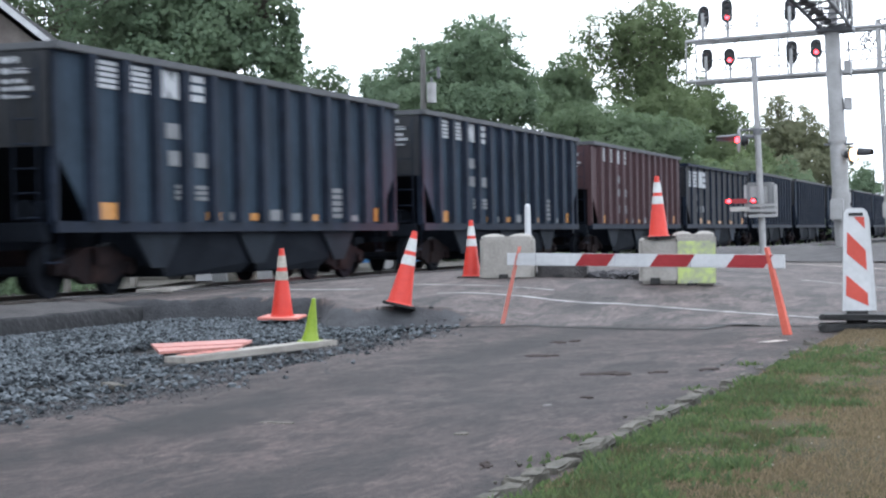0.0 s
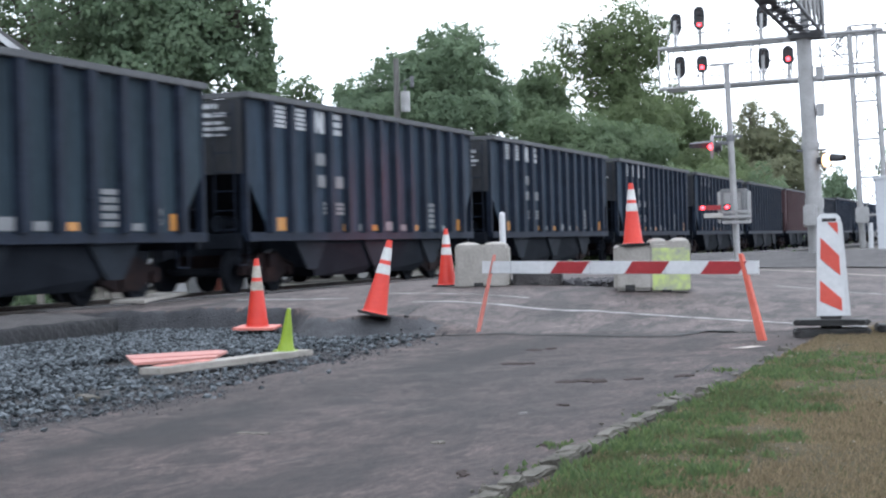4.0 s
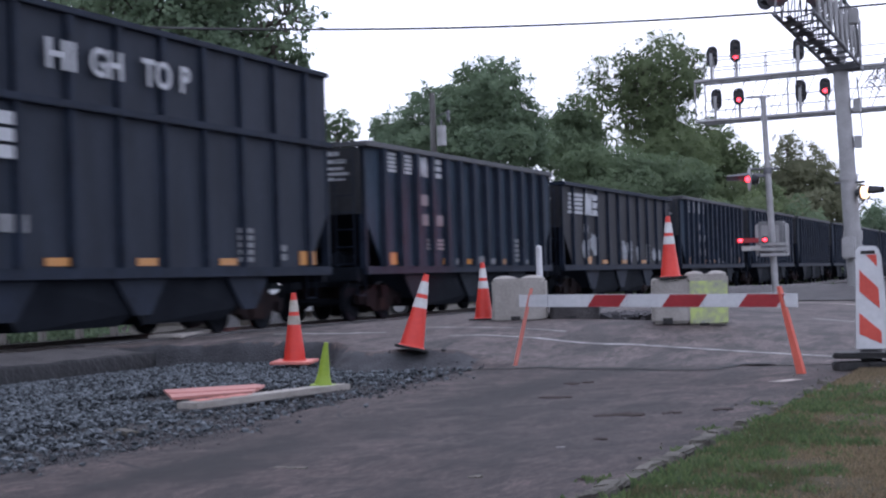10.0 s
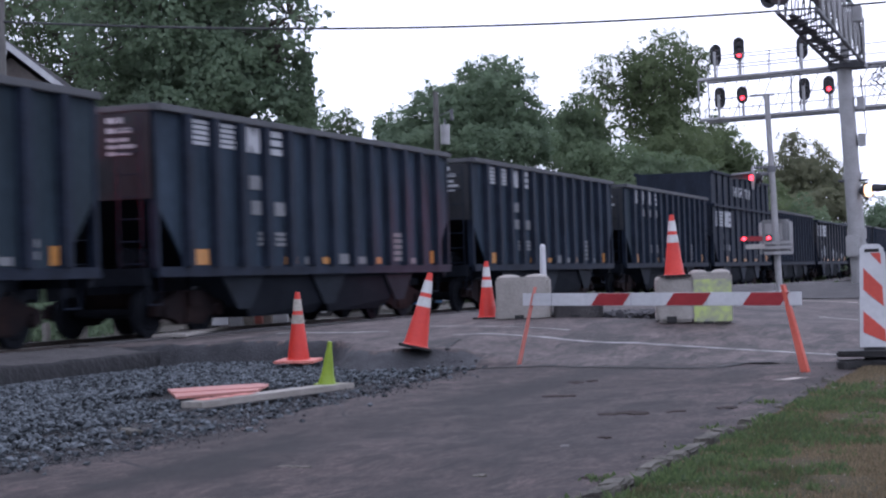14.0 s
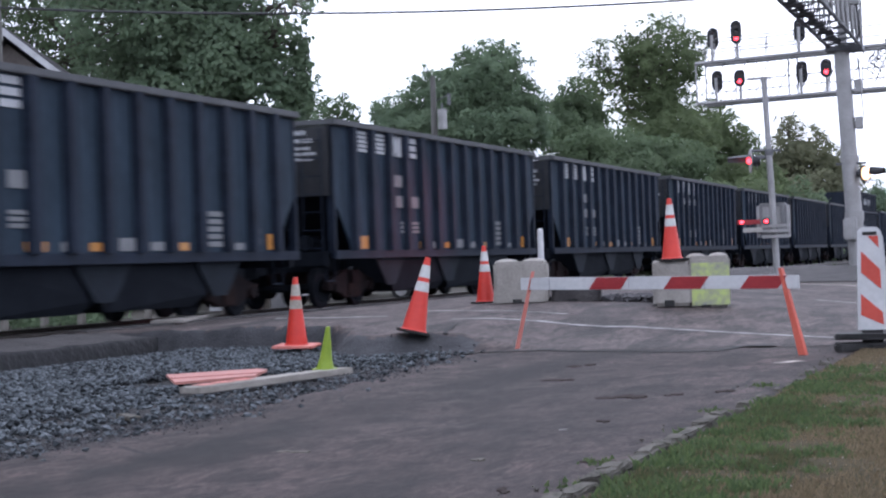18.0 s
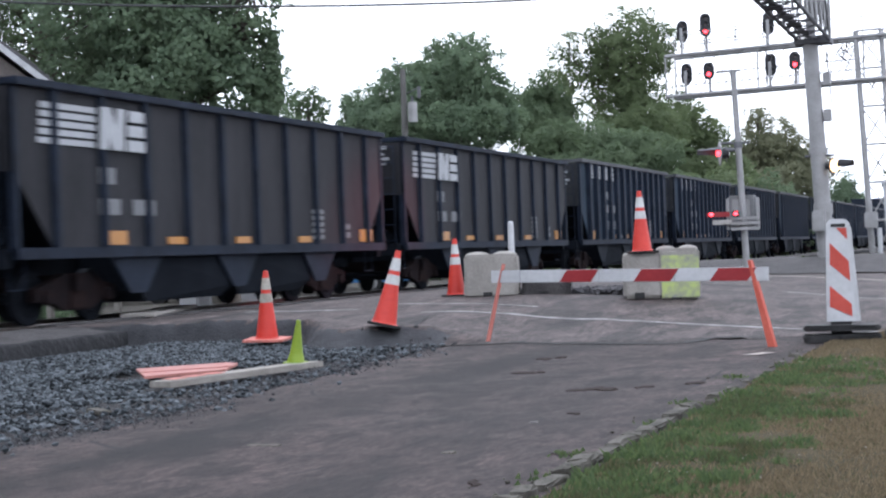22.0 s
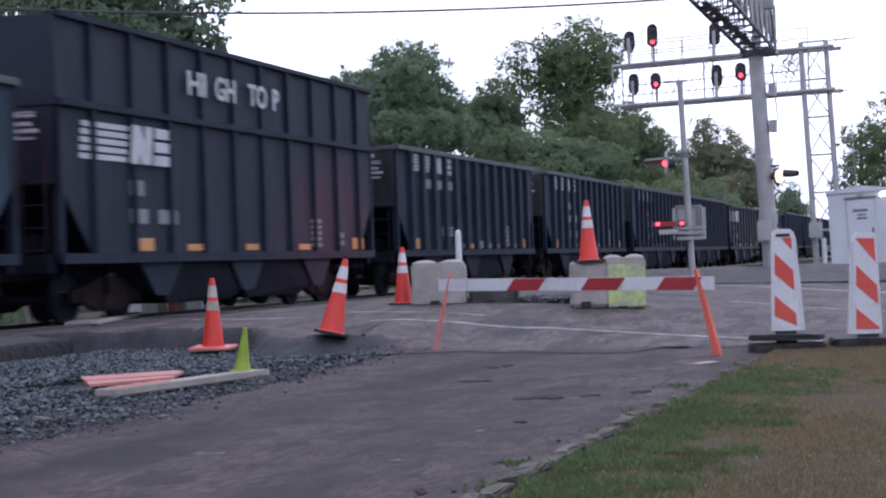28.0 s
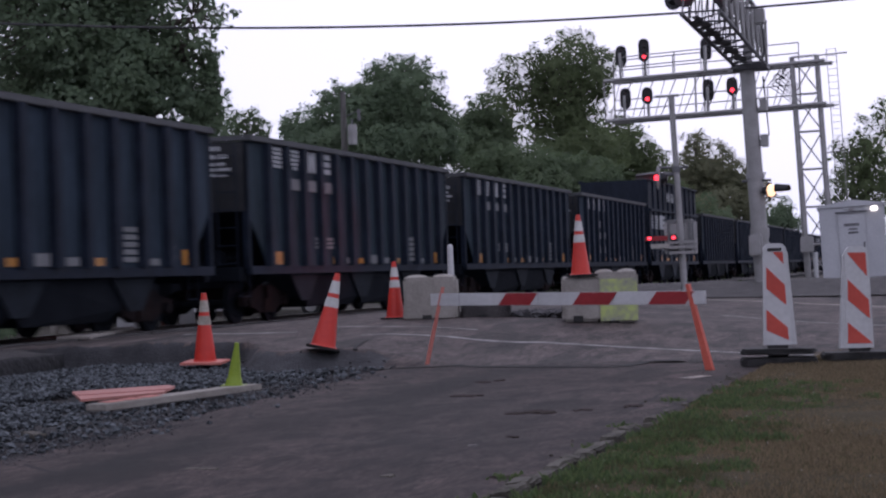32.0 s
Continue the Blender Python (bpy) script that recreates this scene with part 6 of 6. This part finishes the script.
def tree(name, x, y, lobes, label, leaf="leaf", fill=1.0, size=0.15, trunk=0.3, seed=1, group="trees behind the train"):
    """lobes: (dx, dy, z, across, up) and, for an open lobe, its own fill. Leaves lie over lumpy boughs; dense lobes have an inner mass of leaves."""
    rng = np.random.default_rng(seed)
    t = thing(name, label, "tree" if name != "shrub" else "shrub", pose(x, y, -0.1), group)
    bm = bmesh.new()
    top = max(l[2] for l in lobes)
    low = min(l[2] - l[4] for l in lobes)
    fork = max(0.8, low + 0.3)
    rod((0, 0, 0), (0.05, 0, fork), trunk * 1.25, trunk, n=12, bm=bm)
    rod((0.05, 0, fork), (lobes[0][0] * 0.4, lobes[0][1] * 0.4, top), trunk, trunk * 0.3, n=10, bm=bm)
    part("trunk", bm, "bark", t)
    quads, limbs, inner = [], bmesh.new(), bmesh.new()

    def leaves(p, outward, s):
        k = len(p)
        face = outward + rng.normal(size=(k, 3)) * 0.42
        e1 = np.cross(face, rng.normal(size=(k, 3)))
        e1 /= np.linalg.norm(e1, axis=1)[:, None] + 1e-9
        e2 = np.cross(e1, face)
        e2 /= np.linalg.norm(e2, axis=1)[:, None] + 1e-9
        s = s * rng.uniform(0.6, 1.3, (k, 1))
        quads.append(np.stack([p - e1 * s, p + e2 * s * 0.6, p + e1 * s, p - e2 * s * 0.6], 1))

    for lobe in lobes:
        dx, dy, z, a, u = lobe[:5]
        open_lobe = lobe[5] if len(lobe) > 5 else fill
        c, axes = np.array((dx, dy, z)), np.array((a, a, u)) * 1.06
        f = min(1.0, max(0.2, (z - u * 0.8) / top))
        rod((lobes[0][0] * 0.3 * f, 0, max(0.6, z - u * 1.1)), (dx, dy, z), trunk * 0.45, trunk * 0.12, n=7, bm=limbs)
        s = 0.6 * size
        area = 4 * math.pi * ((2 * (a * u) ** 1.6 + (a * a) ** 1.6) / 3) ** (1 / 1.6)
        n = int(1.6 * open_lobe * area / (1.2 * s * s))
        d = rng.normal(size=(n, 3))
        d /= np.linalg.norm(d, axis=1)[:, None]
        # boughs swell and sink; leaves thin out in the hollows
        at = c + d * axes
        swell = 0.46 * lumps(at, seed + 50, 2.2) + 0.20 * lumps(at, seed + 90, 0.8)
        depth = 0.30 * rng.uniform(size=n) ** 1.6 * min(a, u)
        keep = rng.uniform(size=n) < 0.35 + (0.9 if open_lobe >= 1 else 0.55) * (lumps(at, seed + 7, 0.8) * 0.5 + 0.6)
        p = at + d * (swell * min(1.0, 0.5 * min(a, u)) - depth)[:, None]
        leaves(p[keep], d[keep] * 0.9 + np.array((0, -0.1, 0.45)), s)
        # sprigs that break the outline
        for _ in range(int(8 + 3.6 * area ** 0.5 * (1.6 if open_lobe < 1 else 1))):
            w = rng.normal(size=3)
            w /= np.linalg.norm(w)
            r = rng.uniform(0.16, 0.34) * min(1.0, 0.35 + 0.35 * min(a, u))
            tip = c + w * (axes + rng.uniform(-0.05, 0.50) * min(1.0, 0.4 * (a + u)))
            k = int(rng.uniform(0.5, 1.1) * 7.0 * r * r / (s * s))
            q = rng.normal(size=(k, 3)) * np.array((1.1, 1.1, 0.75)) * r * 0.62
            leaves(q + tip, q / r * 0.6 + w * 0.5 + np.array((0, 0, 0.3)), s)
            if open_lobe < 1:
                rod(tuple(c + w * axes * 0.2), tuple(tip), trunk * 0.10, trunk * 0.03, n=4, bm=limbs)
        if open_lobe >= 1:
            made = bmesh.ops.create_icosphere(inner, subdivisions=3, radius=1)["verts"]
            for v in made:
                v.co = Vector(c + np.array(v.co) * (axes * 0.60 - 0.15) * (1 + 0.16 * noise.noise(v.co * 2.6 + Vector((dx, z, seed)))))
        else:
            # an open lobe carries loose leaves inside it too
            k = int(n * 0.35)
            q = rng.normal(size=(k, 3))
            q = c + q / np.linalg.norm(q, axis=1)[:, None] * rng.uniform(0.1, 0.9, (k, 1)) * axes
            q = q[lumps(q, seed + 31, 0.75) > 0.15]
            leaves(q, rng.normal(size=(len(q), 3)) * 0.5 + np.array((0, -0.3, 0.4)), s)
    part("limb", limbs, "bark", t)
    if len(inner.verts):
        part("inner_foliage", inner, leaf, t)
    else:
        inner.free()
    v = np.concatenate(quads).reshape(-1, 3)
    me = bpy.data.meshes.new("crown")
    me.from_pydata(v.tolist(), [], np.arange(len(v)).reshape(-1, 4).tolist())
    me.update()
    link("crown", me, leaf, t)
    return t


tree("tree", -27.55, 50.0, [(0.0, 0.3, 8.94, 2.38, 1.89), (-1.76, -0.5, 10.06, 2.43, 1.82, 0.9), (1.15, 0.2, 9.76, 1.05, 1.5, 0.9), (1.2, -0.4, 8.06, 1.5, 1.18), (-2.95, 0.4, 8.2, 1.9, 1.1, 0.6), (-1.16, 0.0, 7.2, 2.6, 1.0), (2.75, 0.2, 7.5, 0.85, 1.1), (2.7, 0.0, 8.6, 0.75, 0.7, 0.3), (3.35, -0.1, 10.15, 1.0, 0.75, 0.35), (3.1, 0.1, 9.2, 0.75, 0.5, 0.35),
                            (-1.4, 0.6, 12.3, 3.0, 2.1, 0.85), (0.6, 0.3, 11.7, 1.5, 1.6, 0.7), (2.9, 0.0, 12.2, 1.3, 1.3, 0.3), (-4.9, 0.2, 12.3, 2.0, 1.6, 0.35)],
     "tall dark green broadleaf tree behind the train", "leaf_dark", 1.0, 0.165, 0.42, 1)
tree("tree", -36.4, 56.1, [(0.0, 0.0, 10.2, 2.2, 1.7, 0.22), (-2.4, -0.4, 9.6, 2.2, 2.0, 0.35), (1.45, 0.6, 9.2, 1.9, 1.5, 0.22), (-2.3, -1.0, 13.0, 3.2, 2.4, 0.5), (0.6, -0.2, 13.6, 2.6, 1.8, 0.35), (0.4, 0.2, 7.4, 2.2, 1.0, 0.5)],
     "large spreading green tree beside the house", "leaf", 1.0, 0.15, 0.45, 2)
tree("conifer", -24.02, 50.6, [(-0.02, 0.0, 8.55, 0.36, 0.62), (0.0, 0.0, 7.9, 0.42, 0.8), (0.06, 0.02, 7.05, 0.52, 0.8), (-0.34, 0.03, 7.45, 0.55, 0.8), (-0.1, 0.03, 6.1, 0.72, 0.97)],
     "narrow dark evergreen tree behind the train", "leaf_dark", 1.2, 0.11, 0.2, 3)
tree("tree", -30.75, 68.5, [(0.0, 0.0, 8.55, 0.57, 0.57, 0.5), (-0.63, -0.2, 8.41, 0.47, 0.5, 0.5), (0.5, 0.19, 8.18, 0.47, 0.45, 0.4), (-0.3, 0.0, 7.5, 0.9, 0.6)],
     "small airy green tree", "leaf", 0.9, 0.13, 0.12, 4)
tree("tree", -29.7, 86.9, [(0.0, 0.0, 10.88, 2.55, 2.3), (0.3, -0.3, 12.2, 1.6, 1.1, 0.8), (-2.2, -0.5, 10.1, 2.3, 1.8), (-3.0, -0.6, 11.2, 1.3, 0.9, 0.8), (-4.9, -0.9, 9.4, 1.85, 1.5), (1.75, 0.5, 9.5, 1.55, 1.9), (-0.6, 0.3, 8.6, 3.8, 1.7), (-6.3, -1.0, 9.95, 0.42, 0.5), (-3.4, -0.6, 8.6, 3.2, 1.5)],
     "broad dark green tree behind the utility pole", "leaf_dark", 1.0, 0.17, 0.4, 5)
tree("tree", -30.5, 107.7, [(0.0, 0.0, 11.9, 1.5, 1.5, 0.9), (-1.1, 0.0, 11.2, 1.3, 1.4, 0.9), (0.5, 0.0, 11.0, 1.4, 1.4), (-0.7, -0.4, 10.1, 2.3, 1.74), (1.2, 0.3, 10.4, 1.0, 1.4), (0.2, 0.0, 8.5, 2.6, 1.9)],
     "round mid-green tree in the row", "leaf", 1.0, 0.18, 0.35, 6)
tree("tree", -22.7, 100.0, [(0.0, 0.0, 13.5, 2.1, 2.3, 0.99), (-1.6, -0.4, 13.6, 1.4, 1.45, 0.95), (1.4, 0.4, 13.6, 1.3, 1.5, 0.9), (-3.85, -0.6, 13.0, 1.25, 1.6, 0.5), (-2.6, -0.3, 12.0, 1.4, 1.25, 0.45), (-0.2, 0.2, 10.6, 1.9, 2.1), (0.3, 0.0, 8.6, 2.7, 1.8), (-2.3, -0.2, 10.3, 1.1, 1.2, 0.35)],
     "tall airy green tree beside the signals", "leaf_light", 1.0, 0.16, 0.3, 7)
tree("tree", -21.0, 107.0, [(0.0, 0.0, 8.9, 1.8, 1.8), (1.45, 0.4, 7.7, 1.45, 1.6), (-0.5, -0.2, 10.3, 1.2, 1.1, 0.5), (2.4, 0.5, 7.0, 1.05, 1.3, 0.6), (-1.57, -0.4, 7.8, 1.8, 1.5), (0.6, 0.0, 5.9, 2.8, 1.5), (2.9, 0.3, 5.4, 1.7, 1.4)],
     "slender green tree behind the signals", "leaf_light", 1.0, 0.17, 0.25, 8)
tree("tree", -18.9, 125.0, [(0.0, 0.0, 10.3, 0.95, 1.15, 0.7), (1.0, 0.3, 8.5, 1.95, 1.7), (2.5, 0.6, 7.5, 2.0, 1.75), (-0.7, -0.2, 7.7, 1.5, 1.7), (3.9, 0.8, 6.4, 1.45, 1.6), (1.2, 0.0, 5.6, 3.2, 1.6)],
     "green tree far along the track, leaves coloured pale and warm for sunset glow", "leaf_sunlit", 1.0, 0.2, 0.3, 9)
tree("tree", -19.0, 190.0, [(0.0, 0.0, 7.2, 1.25, 1.4), (-0.9, -0.3, 6.1, 1.55, 1.3), (0.95, 0.3, 5.7, 1.3, 1.1)],
     "distant dark green tree", "leaf_dark", 1.0, 0.24, 0.3, 10)
tree("tree", -4.9, 95.0, [(0.2, 0.0, 6.2, 1.5, 1.6, 0.5), (-0.5, -0.2, 7.3, 1.1, 1.1, 0.25), (1.1, 0.3, 8.1, 1.5, 1.5, 0.28), (-0.9, -0.2, 5.3, 1.2, 1.3, 0.5), (1.1, 0.2, 5.2, 1.9, 1.6)],
     "sparse green tree behind the shelter", "leaf_light", 0.5, 0.16, 0.2, 11)
tree("tree", -21.7, 84.0, [(0.0, 0.0, 6.9, 1.6, 0.95), (-1.86, -0.5, 7.0, 0.95, 0.85), (1.5, 0.5, 6.5, 1.5, 0.95), (3.2, 0.9, 6.0, 1.7, 1.1), (-0.9, -0.2, 7.35, 0.75, 0.5), (0.4, 0.0, 5.4, 3.0, 1.2)],
     "low fresh green tree along the track", "leaf", 1.0, 0.15, 0.2, 13)
for k, (x, y, z, r, mt) in enumerate(((-18.6, 86.5, 5.4, 2.2, "leaf"), (-16.9, 96, 5.2, 2.0, "leaf_light"), (-16.4, 112, 5.4, 2.2, "leaf"), (-21.4, 77.5, 4.7, 2.2, "leaf_light"), (-19.6, 82, 4.4, 2.2, "leaf"), (-18.6, 90, 4.8, 2.4, "leaf_light"), (-18.2, 98, 4.6, 2.4, "leaf"), (-18.6, 108, 4.4, 2.6, "leaf_light"), (-18.4, 120, 4.2, 2.6, "leaf"), (-18.0, 140, 4.4, 3.0, "leaf"), (-18.6, 160, 4.6, 3.2, "leaf_dark"), (-19, 180, 4.4, 3.4, "leaf"),
                                     (-26.5, 80.0, 4.5, 2.8, "leaf_dark"), (-28, 72, 4.0, 2.6, "leaf"), (-24.8, 27.5, 3.6, 2.0, "leaf_dark"), (-25.2, 31.5, 3.4, 2.1, "leaf_dark"), (-25.8, 35.8, 3.6, 2.0, "leaf"), (-27.2, 40.5, 3.6, 2.2, "leaf_dark"), (-26.8, 58, 4.2, 2.4, "leaf_dark"), (-27.0, 49, 4.6, 2.4, "leaf"), (-24, 92, 4.6, 2.8, "leaf_dark"), (-31, 97, 5.0, 3.4, "leaf_dark"), (-36, 78, 5.0, 3.4, "leaf"))):
    tree("shrub", x, y, [(0, 0, z * 0.62, r, z * 0.42), (r * 0.5, 0.3, z * 0.45, r * 0.7, z * 0.4), (-r * 0.5, -0.2, z * 0.42, r * 0.75, z * 0.38)],
         {"leaf_light": "fresh green leafy shrub", "leaf": "dense green shrub", "leaf_dark": "dark green thicket"}[mt] + " beyond the tracks", mt, 1.0, 0.17 + 0.0006 * y, 0.07, 20 + k, "shrubs beyond the tracks")


# weeds along the far side of the track
rng = np.random.default_rng(31)
verts = []
for _ in range(1700):
    deep = rng.uniform(0, 6.5)
    c = np.array((-20.4 - deep, rng.uniform(4, 33.0 + 1.5 * deep), rng.uniform(0.0, 0.5 + 0.12 * deep)))
    k = 40
    p = rng.normal(size=(k, 3)) * np.array((0.22, 0.22, 0.16)) + c
    e1 = rng.normal(size=(k, 3))
    e1 /= np.linalg.norm(e1, axis=1)[:, None]
    e2 = np.cross(e1, rng.normal(size=(k, 3)))
    e2 /= np.linalg.norm(e2, axis=1)[:, None] + 1e-9
    s = 0.07 * rng.uniform(0.6, 1.3, (k, 1))
    verts.append(np.stack([p - e1 * s, p + e2 * s * 0.5, p + e1 * s, p - e2 * s * 0.5], 1))
v = np.concatenate(verts).reshape(-1, 3)
me = bpy.data.meshes.new("weeds")
me.from_pydata(v.tolist(), [], np.arange(len(v)).reshape(-1, 4).tolist())
me.update()
tagged(link("weeds", me, "leaf_dark"), "dark green weeds along the far side of the track", "weeds", kind="stuff")

slab = thing("loose_slab", "pale concrete slab edge beside the near rail", "slab", pose(-14.35, 25.4, 0.27, 0, 0, 20))
part("slab", box(-0.28, 0.28, -2.3, 2.6, 0.0, 0.06, 0.015), "concrete", slab)



def motions():
    """The train rolls by at a steady pace."""
    for car, y in train:
        walk(car, [(t, pose(TRACK_X, y + SPEED * t + d, RAIL_Z)) for t, d in ((0, -0.32), (3, -0.28), (6, -0.36), (7.5, -0.45), (8, -0.32), (8.5, 0.65), (9, 0.83), (9.5, 0.83), (10, 0.74), (11.5, 0.58), (13, 0.55), (16, 0.3), (20, 0.0), (23, -0.3), (24, -0.08), (24.5, -0.32), (25, -0.42), (28, -0.48), (29, -0.46), (30, -0.10), (31, -0.56), (32, -0.66))])


motions()
